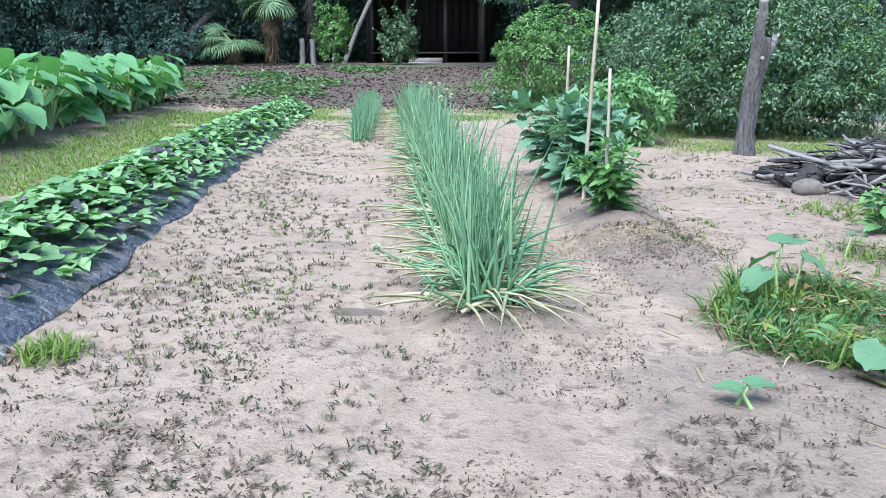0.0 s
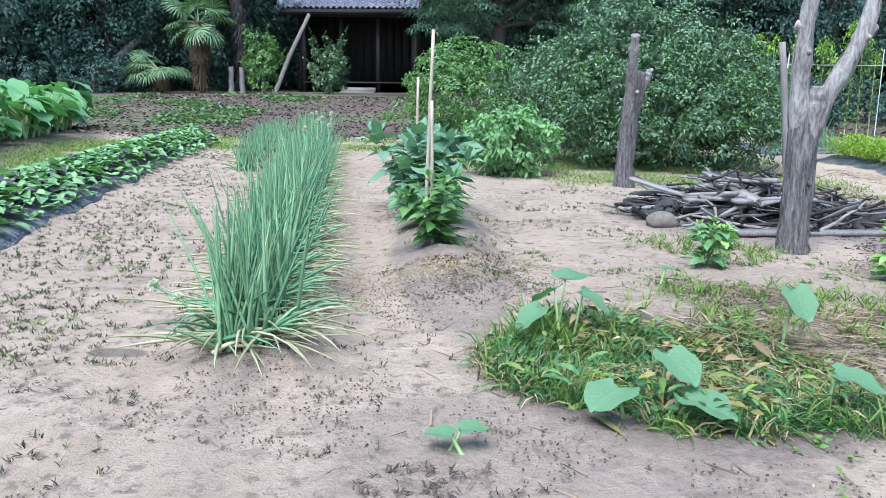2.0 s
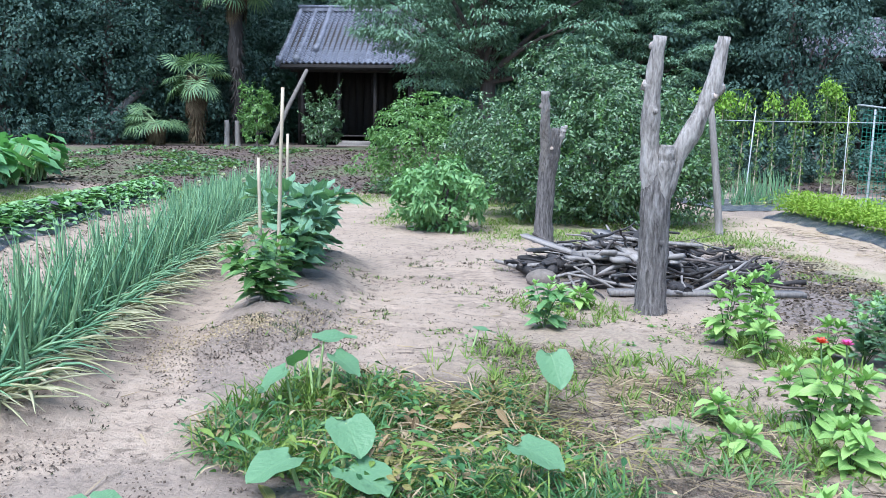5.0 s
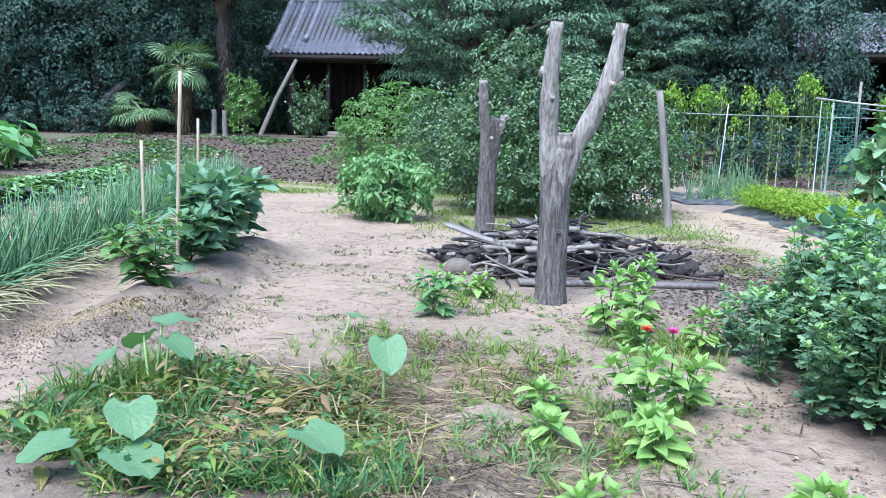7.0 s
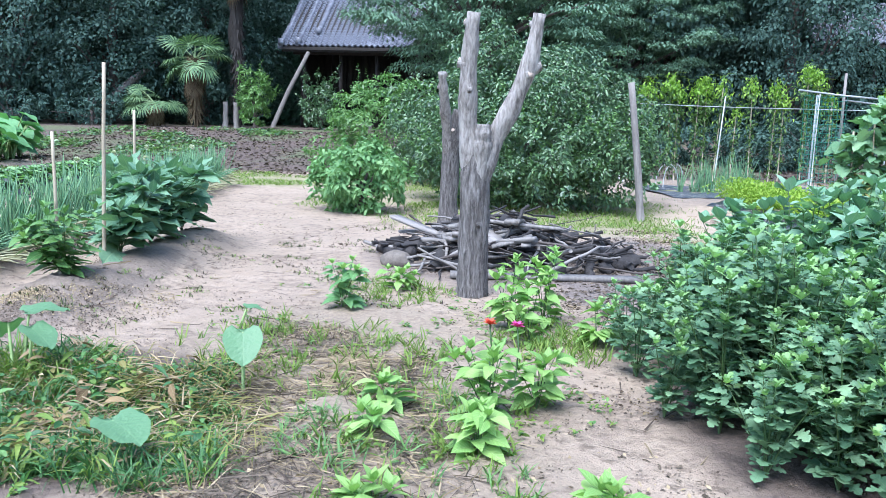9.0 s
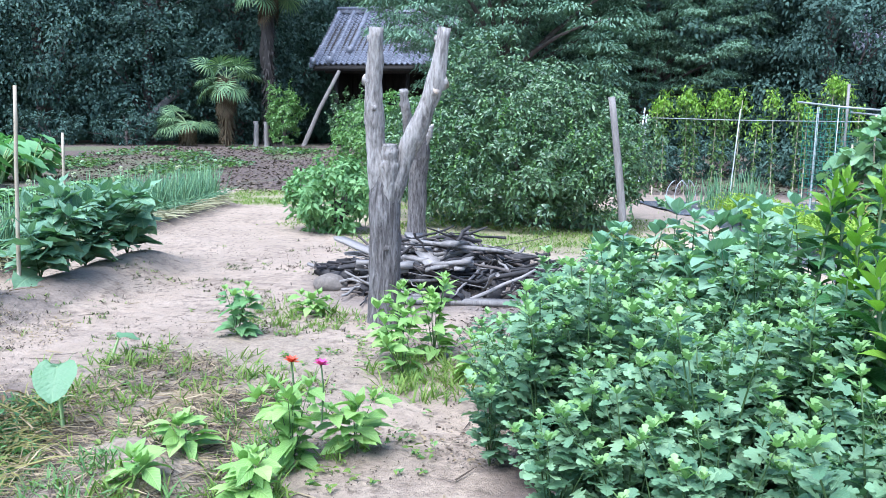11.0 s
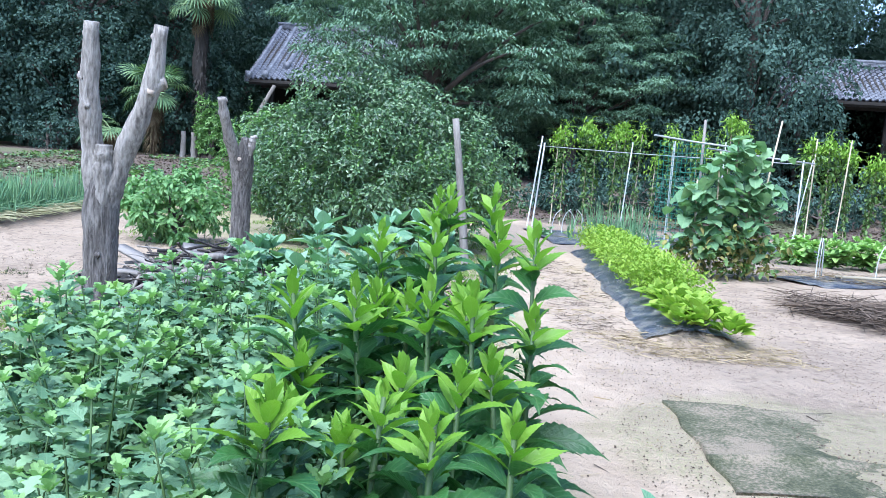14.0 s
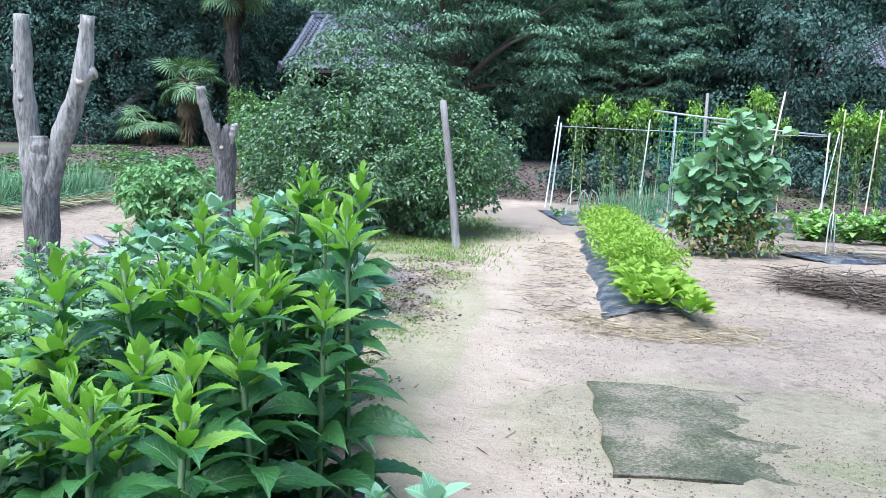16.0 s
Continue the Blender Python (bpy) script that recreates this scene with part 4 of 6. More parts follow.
def wood_pile():
    """Brush pile: black rotten chunks at the foot, pale planks to one side, bare branches over it all."""
    global rng
    rng = np.random.default_rng(81)

    def lay(nm, b, mt, lb, x, y, z, tilt, yaw):
        ob = part(nm, b, mt, None, lb)
        ob.matrix_world = pose(x, y, z, 0, tilt, yaw)
        tagged(ob, lb, nm, "brush pile")

    def place(r_lo=0.0):
        r, a = math.sqrt(rng.uniform(r_lo, 1)), rng.uniform(0, 6.28)
        x, y = 3.98 + 1.22 * r * math.cos(a), 8.35 + 0.95 * r * math.sin(a)
        return x, y, rise(x, y), 0.5 * (1 - r) ** 0.7 * (1.0 if x < 4.4 else 0.75)

    def chunk(ln, w):
        b = Build()
        s = np.linspace(-0.5, 0.5, 5)
        b.tube(np.stack([s * ln, rng.normal(size=5) * 0.01, rng.normal(size=5) * 0.01], -1), np.array((0.7, 1.0, 0.95, 1.05, 0.6)) * w, 7, wob=0.16)
        return b

    for k in range(75):
        x, y, z, top = place()
        lay("log", chunk(rng.uniform(0.15, 0.45), rng.uniform(0.03, 0.075)), M_CHAR, "black rotten lump of wood in the brush pile", x, y, z + 0.03 + top * rng.uniform(0.0, 0.75), rng.normal() * 14, rng.uniform(0, 360))
    for k in range(170):
        x, y, z, top = place()
        ln, rad = rng.uniform(0.25, 1.05), rng.uniform(0.005, 0.022)
        s = np.linspace(-0.5, 0.5, 7)
        b = Build().tube(np.stack([s * ln, np.cumsum(rng.normal(size=7)) * 0.025, np.cumsum(rng.normal(size=7)) * 0.012], -1), rad * np.linspace(1.15, 0.5, 7), 6, wob=0.12)
        lay("branch", b, M_BLEACHED if k % 9 == 1 else M_WOODGREY if k % 6 == 0 else M_CHAR if k % 2 else M_DARKBARK, "dead branch lying on the brush pile", x, y, z + 0.03 + top * rng.uniform(0.3, 1.05), rng.normal() * 15, rng.uniform(0, 360))
    for k in range(17):
        x, y = rng.uniform(3.15, 4.3), rng.uniform(7.75, 8.6)
        r = min(1.0, math.hypot((x - 3.98) / 1.22, (y - 8.35) / 0.95))
        ln, w, d = rng.uniform(0.35, 0.95), rng.uniform(0.04, 0.085), rng.uniform(0.01, 0.022)
        bend = rng.normal() * 0.02
        s = np.linspace(-0.5, 0.5, 5)
        b = Build()
        for lo, hi, up in ((-1, 1, 1), (1, -1, -1)):
            c = np.stack([np.repeat(s * ln, 2) + np.tile((0.02, -0.01), 5) * rng.normal(), np.tile((lo * w, hi * w), 5) * (1 + 0.08 * rng.normal(size=10)), np.repeat(bend * (1 - 4 * s * s), 2) + up * d], -1)
            i = np.arange(4) * 2
            b.add(c, np.stack([i, i + 2, i + 3, i + 1], -1))
        for j in range(4):
            u, v = 2 * j, 10 + 2 * j
            b.f[4].append((np.array([(u, v + 1, v + 3, u + 2), (u + 1, u + 3, v + 2, v)]), 0))
        b.f[4].append((np.array([(0, 1, 10, 11), (8, 19, 18, 9)]), 0))
        lay("plank", b, M_BLEACHED if k % 3 else M_WOODGREY, "weathered pale grey plank lying on the brush pile", x, y, rise(x, y) + 0.05 + 0.46 * (1 - r) ** 0.7 * rng.uniform(0.5, 1.0), rng.normal() * 8, rng.normal() * 28 + (90 if k % 5 == 0 else 0))
    lay("plank", Build().box((-0.85, -0.07, -0.02), (0.85, 0.07, 0.02)), M_WOODGREY, "long flat board lying before the brush pile", 4.35, 7.35, rise(4.35, 7.35) + 0.03, 0, 6)


wood_pile()


def stone(x, y, sx, sy, sz, label="rounded grey field stone"):
    bm = bmesh.new()
    bmesh.ops.create_icosphere(bm, subdivisions=3, radius=1)
    for v in bm.verts:
        v.co *= 1 + 0.16 * noise.noise(v.co * 1.6 + Vector((x, y, 0)))
        v.co = Vector((v.co.x * sx, v.co.y * sy, v.co.z * sz))
    me = bpy.data.meshes.new("stone")
    bm.to_mesh(me)
    bm.free()
    me.materials.append(M_STONE)
    for p in me.polygons:
        p.use_smooth = True
    ob = new("stone", me)
    ob.location = (x, y, rise(x, y) + sz * 0.4)
    tagged(ob, label, "stone")


stone(2.95, 7.75, 0.15, 0.12, 0.10, "rounded grey field stone at the pile's edge")

# ---- onions ----


def onion_mesh(seed, n=26, h=0.66, dry=12):
    """Erect hollow leaves, a few bent over, and withered ones lying out to both sides of the row."""
    g = np.random.default_rng(seed)
    b = Build()

    def tuft(m, lo, hi, sag, long, slot, sideways):
        a = g.uniform(0, 6.28, m)
        if sideways:
            a = np.where(g.uniform(size=m) < 0.6, 0.0, math.pi) + g.normal(size=m) * 0.8
        el = g.uniform(lo, hi, m)
        q = np.stack([g.normal(size=m) * (0.075 if slot else 0.04), g.normal(size=m) * 0.05, np.zeros(m)], -1)
        b.leaves("hollow", q, np.stack([np.cos(a) * np.cos(el), np.sin(a) * np.cos(el), np.sin(el)], -1), h * g.uniform(*long, m), g.uniform(0.014, 0.027, m), np.sin(el) * sag * g.uniform(0.5, 1.02, m), None, slot)

    tuft(int(n * 0.8), 1.12, 1.56, 0.06, (0.5, 1.15), 0, False)
    tuft(n - int(n * 0.8), 0.75, 1.25, 0.75, (0.6, 1.0), 0, True)
    if dry:
        tuft(dry // 4, 0.5, 0.9, 0.95, (0.6, 0.9), 0, True)
        tuft(dry - dry // 4, 0.12, 0.7, 1.0, (0.5, 0.95), 1, True)
    return b.mesh("leaves", [M_ONION, M_ONION_DRY])


def onion_row(x0, y0, x1, y1, n, h, label, group, wide, seed, dry):
    g = np.random.default_rng(seed)
    meshes = [onion_mesh(seed * 10 + k, 18, h, dry) for k in range(6)]
    for k in range(n):
        t = (k + g.uniform(-0.3, 0.3)) / (n - 1)
        side = wide * (1 if k % 2 else -1) * g.uniform(0.3, 1.0)
        x, y = x0 + (x1 - x0) * t + side, y0 + (y1 - y0) * t
        o = empty("welsh_onion", x, y, rise(x, y), label, "onion plant", group)
        sc = g.uniform(0.78, 1.14)
        o.matrix_world = pose(x, y, rise(x, y), 0, 0, g.normal() * 40 + 10) @ Matrix.Diagonal((sc, sc, sc, 1))
        part("leaves", meshes[k % 6], None, o)


onion_row(0.22, 3.55, -2.0, 15.4, 125, 0.68, "bunch of blue-green welsh onions with yellowing outer leaves", "long row of welsh onions", 0.085, 5, 19)
onion_row(-2.1, 11.2, -3.3, 17.8, 40, 0.5, "low bunch of green welsh onions", "short row of welsh onions", 0.1, 6, 4)
onion_row(7.3, 17.9, 8.6, 18.6, 14, 0.75, "bunch of welsh onions standing in black film", "welsh onions by the trellis", 0.2, 8, 3)


def onion_flower(x, y, h, lean):
    t = empty("onion_flower", x, y, rise(x, y), "round white onion flower head on a stalk", "flower", "onion flowers")
    tip = np.array((lean[0], lean[1], h))
    part("stalk", Build().tube([(0, 0, 0), tip * 0.5 + (0, 0, 0.05), tip], [0.007, 0.006, 0.005], 6), M_ONION, t)
    n = 120
    d = spread(n, -1, 1)
    part("flower_head", Build().leaves("rhomb", tip + d * 0.008, d, 0.03, 0.016), M_WHITE, t)


onion_flower(-0.02, 3.8, 0.16, (-0.42, 0.35))
onion_flower(0.0, 3.7, 0.13, (-0.25, 0.3))
for k in range(9):
    fy = 8.5 + 0.8 * k
    onion_flower(0.95 - 0.19 * fy + 0.12 * (k % 3), fy, 0.72 + 0.06 * (k % 2), (0.05, 0))

# ---- sweet potatoes and taro ----


def mulch_film(name, x0, y0, x1, y1, half, height, label, seed, rows=90, cols=14):
    g = np.random.default_rng(seed)
    d = np.array((x1 - x0, y1 - y0))
    ln = np.linalg.norm(d)
    d /= ln
    nrm = np.array((d[1], -d[0]))
    s, c = np.meshgrid(np.linspace(0, ln, rows), np.linspace(-1, 1, cols), indexing="ij")
    wav = 1 + 0.05 * np.sin(s * 3.1) + 0.04 * np.sin(s * 7.3 + 1)
    x = x0 + d[0] * s + nrm[0] * c * half * wav
    y = y0 + d[1] * s + nrm[1] * c * half * wav
    z = ground_z(x, y) + 0.026 + height * (1 - c ** 4) + g.normal(size=s.shape) * 0.007
    z = np.where(np.abs(c) > 0.95, ground_z(x, y) + 0.004, z)
    i, j = np.meshgrid(np.arange(rows - 1), np.arange(cols - 1), indexing="ij")
    a = (i * cols + j).ravel()
    b = Build().add(np.stack([x, y, z], -1).reshape(-1, 3), np.stack([a, a + cols, a + cols + 1, a + 1], -1))
    return tagged(part(name, b, M_FILM), label, "mulch film")


mulch_film("mulch_film", -1.98, 1.6, -5.2, 17.6, 0.46, 0.0, "wrinkled black mulch film over the sweet potato ridge", 91, 150)
mulch_film("mulch_film", 7.99, 8.2, 7.45, 15.0, 0.36, 0.0, "wrinkled black mulch film over the salad bed", 92, 80)
mulch_film("mulch_film", 6.4, 18.2, 12.4, 19.6, 1.6, 0.0, "black mulch film under the trellis plants", 93, 60)
mulch_film("mulch_film", 10.2, 13.4, 12.6, 14.9, 0.5, 0.0, "black mulch film beside the cucumber frame", 94, 40)


def creeping(name, x0, y0, x1, y1, half, n, kind, size, mats, shares, label, category, lift=0.12, seed=1):
    """A low carpet of leaves on short stalks along a strip."""
    g = np.random.default_rng(seed)
    t = g.uniform(0, 1, n)
    d = np.array((x1 - x0, y1 - y0))
    nn = np.array((d[1], -d[0])) / np.linalg.norm(d)
    c = np.clip(g.normal(size=n) * 0.5, -1.15, 1.15) * half
    x, y = x0 + d[0] * t + nn[0] * c, y0 + d[1] * t + nn[1] * c
    z = ground_z(x, y) + 0.05 + g.uniform(0.2, 1, n) * lift * (1.15 - (c / half) ** 2 * 0.8)
    a = g.uniform(0, 6.28, n)
    way = np.stack([np.cos(a), np.sin(a), g.uniform(-0.25, 0.25, n)], -1)
    sz = size * g.uniform(0.6, 1.25, n)
    b = Build()
    edges = np.concatenate([[0], np.cumsum((np.array(shares) * n).astype(int))])
    order = g.permutation(n)
    for k in range(len(mats)):
        sel = order[edges[k]:edges[k + 1]]
        b.leaves(kind, np.stack([x, y, z], -1)[sel], way[sel], sz[sel], sz[sel] * 0.95, 0.2, g.normal(size=len(sel)) * 0.25, k)
    return tagged(part(name, b, mats), label, category, kind="stuff")


creeping("sweet_potato_vines", -2.62, 3.3, -5.14, 17.4, 0.52, 6400, "heart", 0.115, [M_POTATO, M_PURPLE], [0.89, 0.11], "sweet potato vines with green and purplish heart-shaped leaves", "vegetable", 0.17, 101)


def taro(x, y, h, n, label, seed, group, size=0.42, mat=None):
    global rng
    rng = np.random.default_rng(seed)
    t = empty("taro_plant", x, y, rise(x, y), label, "taro", group)
    for k in range(n):
        a = rng.uniform(0, 6.28)
        out = rng.uniform(0.12, 0.45) * h
        tip = np.array((math.cos(a) * out, math.sin(a) * out, h * rng.uniform(0.3, 1.0)))
        stalk = part("stalk", Build().tube([(0, 0, 0), tip * (0.35, 0.35, 0.6), tip], [0.02 * h + 0.004, 0.014 * h + 0.003, 0.006], 6), M_TARO_STALK, t)
        sz = size * rng.uniform(0.75, 1.15)
        lf = Build().leaves("taro", tip, (math.cos(a), math.sin(a), -0.25), sz, sz * 0.85, 0.25, rng.normal() * 0.2)
        part("leaf", lf, mat or M_TARO, t)
    return t


k = 0
for ty in np.arange(5.2, 20.6, 0.6):
    for off in (0.45, 1.1, 1.8):
        k += 1
        taro(-4.15 - 0.225 * ty - off + 0.12 * math.sin(k * 2.3), ty + 0.15 * math.cos(k * 1.7), 1.08 + 0.12 * math.sin(k * 1.3), 11, "taro plant with large drooping heart-shaped leaves", 200 + k, "taro bed", 0.46)

# ---- aubergines, peppers, bushes ----


def leafy_plant(name, x, y, h, r, n, kind, size, mat, label, category, group="", seed=1, stems=7, tops=0, topmat=None, droop=0.35, width=0.55, lift=(-0.1, 0.6)):
    """Branching plant: stems from one foot, leaves all along them, and a tuft at each tip."""
    global rng
    rng = np.random.default_rng(seed)
    t = empty(name, x, y, rise(x, y) - 0.01, label, category, group)
    stem_mesh, lb, joined = Build(), Build(), stems > 9
    per = max(3, n // stems)
    for s in range(stems):
        a = rng.uniform(0, 6.28)
        out = r * rng.uniform(0.25, 1.0)
        hh = h * rng.uniform(0.7, 1.0) * (1.05 - 0.3 * out / r)
        tip = np.array((math.cos(a) * out, math.sin(a) * out, hh))
        mid = tip * (0.35, 0.35, 0.55)
        u = np.linspace(0, 1, 8)[:, None]
        sb = stem_mesh if joined else Build()
        sb.tube((1 - u) ** 2 * np.zeros(3) + 2 * u * (1 - u) * mid + u * u * tip, np.linspace(0.0036, 0.0016, 8) * (0.5 + h), 5)
        if not joined:
            part("stem", sb, M_STEM, t)
        f = rng.uniform(0.05, 1.0, per)[:, None] ** 0.8
        q = 2 * f * (1 - f) * mid + f * f * tip
        aa = rng.uniform(0, 6.28, per)
        way = np.stack([np.cos(aa), np.sin(aa), rng.uniform(*lift, per)], -1)
        ln = size * rng.uniform(0.6, 1.2, per) * (1.15 - 0.35 * f[:, 0])
        lb.leaves(kind, q + way * 0.02, way, ln, ln * width, droop, rng.normal(size=per) * 0.3)
        if tops:
            aa = np.arange(tops) * 2.4 + rng.uniform(0, 6)
            way = np.stack([np.cos(aa), np.sin(aa), np.linspace(0.7, 3.0, tops)], -1)
            ln = size * np.linspace(0.8, 0.4, tops) * rng.uniform(0.7, 1.15)
            lb.leaves(kind, np.tile(tip, (tops, 1)), way, ln, ln * width * 0.8, 0.1, 0, 1 if topmat else 0)
    if joined:
        tagged(part("stem_growth", stem_mesh, M_STEM, t), kind="stuff")
    tagged(part("leaves", lb, [mat, topmat] if topmat else mat, t), kind="stuff")
    return t


leafy_plant("aubergine_plant", 0.80, 6.75, 0.80, 0.46, 110, "egg", 0.30, M_AUBERGINE, "aubergine plant with broad grey-green leaves by a stake", "aubergine", "aubergine row", 301, 9, 4, None, 0.38, 0.66, (0.0, 0.8))
leafy_plant("aubergine_plant", 0.66, 7.55, 0.88, 0.5, 120, "egg", 0.31, M_AUBERGINE, "aubergine plant with broad drooping leaves", "aubergine", "aubergine row", 302, 9, 4, None, 0.38, 0.66, (0.0, 0.8))
leafy_plant("aubergine_plant", 0.62, 8.3, 0.75, 0.5, 100, "egg", 0.30, M_AUBERGINE, "aubergine plant at the end of its ridge", "aubergine", "aubergine row", 303, 8, 4, None, 0.38, 0.66, (0.0, 0.8))
leafy_plant("pepper_plant", 0.98, 5.7, 0.60, 0.34, 210, "ovate", 0.15, M_PEPPER, "bushy pepper plant with glossy small leaves on a mound", "pepper", "", 304, 12, 4, None, 0.3, 0.5)
round_tree("dahlia_bush", 1.62, 11.95, 0.98, 0.62, 0.6, 3600, M_BUSH, "rounded flowering bush with light green leaves", "bush", 0.10, 0.09, 40, 305, 0.05, "ovate")

# ---- zinnias and young flowers ----
ZN = ("young zinnia plant with light green paired leaves", "zinnia", "young zinnias")
leafy_plant("zinnia_plant", 2.90, 5.95, 0.44, 0.13, 70, "ovate", 0.12, M_BUSH, "upright young plant with broad green leaves", "seedling", "", 311, 5, 6, M_ZINNIA, 0.3, 0.6)
for k, (zx, zy, zh, zr, zs) in enumerate(((3.16, 6.65, 0.25, 0.14, 4), (4.08, 5.65, 0.52, 0.16, 5), (4.3, 5.75, 0.55, 0.18, 6), (4.22, 5.25, 0.42, 0.14, 4), (4.62, 5.3, 0.30, 0.10, 3),
                                         (4.06, 3.98, 0.5, 0.16, 6), (4.28, 4.15, 0.38, 0.12, 4), (3.62, 3.9, 0.22, 0.08, 2), (3.6, 3.55, 0.16, 0.07, 2), (4.5, 3.0, 0.24, 0.09, 2), (3.75, 2.95, 0.15, 0.07, 2), (4.05, 3.55, 0.3, 0.1, 3))):
    zh *= 0.8 if zy < 4.3 else 1.0
    leafy_plant("zinnia_plant", zx, zy, zh, zr, zs * 11, "ovate", 0.13, M_ZINNIA, *ZN, 320 + k, zs + 1, 6, None, 0.35, 0.58)


def flower(x, y, z, mat, label):
    t = empty("zinnia_flower", x, y, z, label, "flower", "zinnia flowers")
    a = np.arange(18) * 2.4
    part("petals", Build().leaves("ovate", np.zeros((18, 3)), np.stack([np.cos(a), np.sin(a), np.linspace(0.1, 1.2, 18)], -1), 0.035, 0.02), mat, t)
    part("stalk", Build().tube([(0, 0, -0.25), (0.01, 0, -0.1), (0, 0, 0)], 0.004, 5), M_STEM, t)


flower(4.06, 3.98, 0.43, M_RED, "small red zinnia flower in bloom")
flower(4.18, 4.0, 0.42, M_PINK, "small magenta zinnia flower in bloom")

# ---- chrysanthemums and tall flowers ----
k = 0
MUM = [(x + 0.08 * math.sin(7 * x + y), y + 0.08 * math.cos(5 * y)) for x in np.arange(5.0, 6.35, 0.23) for y in np.arange(3.0, 5.35, 0.24) if y > 3.85 - 0.95 * (x - 4.98)]
for mx, my in MUM:
    k += 1
    edge = 1.0 - 0.28 * max(0.0, 1.0 - (mx - 4.9) / 0.4)
    leafy_plant("chrysanthemum", mx, my, (0.78 + 0.05 * (my - 3) + 0.17 * math.sin(k * 1.7)) * edge, 0.25, 460, "lobed", 0.082, M_MUM, "chrysanthemum plant with lobed grey-green leaves", "chrysanthemum", "chrysanthemum clump", 400 + k, 12, 6, M_MUM_TIP, 0.25, 0.66, (0.0, 1.2))
for k, (mx, my, mh) in enumerate(((4.86, 4.15, 0.5), (4.8, 4.75, 0.55), (4.78, 5.2, 0.45), (5.15, 3.55, 0.5), (5.5, 3.2, 0.55), (5.85, 2.9, 0.5))):
    leafy_plant("chrysanthemum", mx, my, mh, 0.22, 190, "lobed", 0.078, M_MUM, "low chrysanthemum plant at the clump's edge", "chrysanthemum", "chrysanthemum clump", 480 + k, 8, 6, M_MUM_TIP, 0.25, 0.66, (0.0, 1.2))


def tall_flower(x, y, h, seed):
    """Upright stem with long toothed leaves and a bright tuft at the top."""
    global rng
    rng = np.random.default_rng(seed)
    t = empty("tall_flower_plant", x, y, rise(x, y) - 0.01, "tall leafy flower plant with bright green shoot tip", "flower plant", "tall flower clump")
    lean = rng.normal(size=2) * 0.06
    top = np.array((lean[0], lean[1], h))
    part("stem", Build().tube([(0, 0, 0), top * 0.5, top], [0.012, 0.010, 0.007], 6), M_STEM, t)
    n = 23
    f = np.linspace(0.1, 0.86, n)
    a = np.arange(n) * 2.4 + rng.uniform(0, 6)
    way = np.stack([np.cos(a), np.sin(a), 0.25 + 0.95 * f], -1)
    ln = 0.34 * (1.08 - 0.42 * f) * rng.uniform(0.8, 1.15, n)
    tagged(part("leaves", Build().leaves("toothed", f[:, None] * top, way, ln, ln * 0.34, 0.55, rng.normal(size=n) * 0.35), M_TALL, t), kind="stuff")
    n = 12
    a = np.arange(n) * 2.4 + rng.uniform(0, 6)
    el = np.linspace(0.62, 1.45, n)
    way = np.stack([np.cos(a) * np.cos(el), np.sin(a) * np.cos(el), np.sin(el)], -1) + rng.normal(size=(n, 3)) * 0.08
    ln = np.linspace(0.20, 0.09, n) * rng.uniform(0.85, 1.15)
    part("shoot_tip", Build().leaves("toothed", top * np.linspace(0.86, 1.0, n)[:, None], way, ln, ln * 0.3, 0.3, rng.normal(size=n) * 0.25), M_TALL_TOP, t, "bright yellow-green shoot tip")


k = 0
for x in np.arange(6.24, 6.86, 0.165):
    for y in np.arange(3.10, 4.95, 0.205):
        k += 1
        if x > 6.95 - 0.25 * max(0.0, y - 3.5) or (y > 4.4 and k % 5):
            continue
        tall_flower(x + 0.06 * math.sin(k * 3.1), y + 0.07 * math.cos(k * 2.3), 0.72 + 0.24 * (y - 3.05) + 0.09 * math.sin(k * 1.9), 600 + k)
for k, (px, py, ph) in enumerate(((6.0, 5.2, 1.12), (6.3, 5.1, 1.1), (5.75, 5.3, 1.1), (6.15, 5.55, 1.1), (5.5, 5.45, 1.05), (5.95, 4.85, 1.0))):
    leafy_plant("broad_leaved_shrub", px, py, ph, 0.36, 200, "ovate", 0.18, M_PALE, "shrub with pale grey-green broad leaves", "shrub", "pale shrubs", 700 + k, 10, 5, None, 0.3, 0.8)
for k, (px, py) in enumerate(((7.08, 3.45), (7.15, 3.75))):
    leafy_plant("broad_leaved_shrub", px, py, 0.42, 0.22, 40, "ovate", 0.13, M_PALE, "low plant with pale broad leaves beside the path", "plant", "pale plants", 710 + k, 6, 4, None, 0.3, 0.85)

# ---- old hall ----


def tile_mesh(w, l):
    b = Build()
    n = 9
    u = np.linspace(0, 1, n)
    prof = 0.055 * np.sin(u * 2 * math.pi - 0.6)
    prof[-2:] += 0.012
    top = [(u[k] * w, s * l, prof[k] + (0.05 if s == 0 else 0.0)) for s in (0, 1.12) for k in range(n)]
    lip = [(u[k] * w, 0.0, prof[k] - 0.02) for k in range(n)]
    k = np.arange(n - 1)
    b.add(top, np.stack([k, k + 1, k + 1 + n, k + n], -1))
    b.add(lip + top[:n], np.stack([k, k + 1, k + 1 + n, k + n], -1))
    return b.mesh("tile", M_TILE)


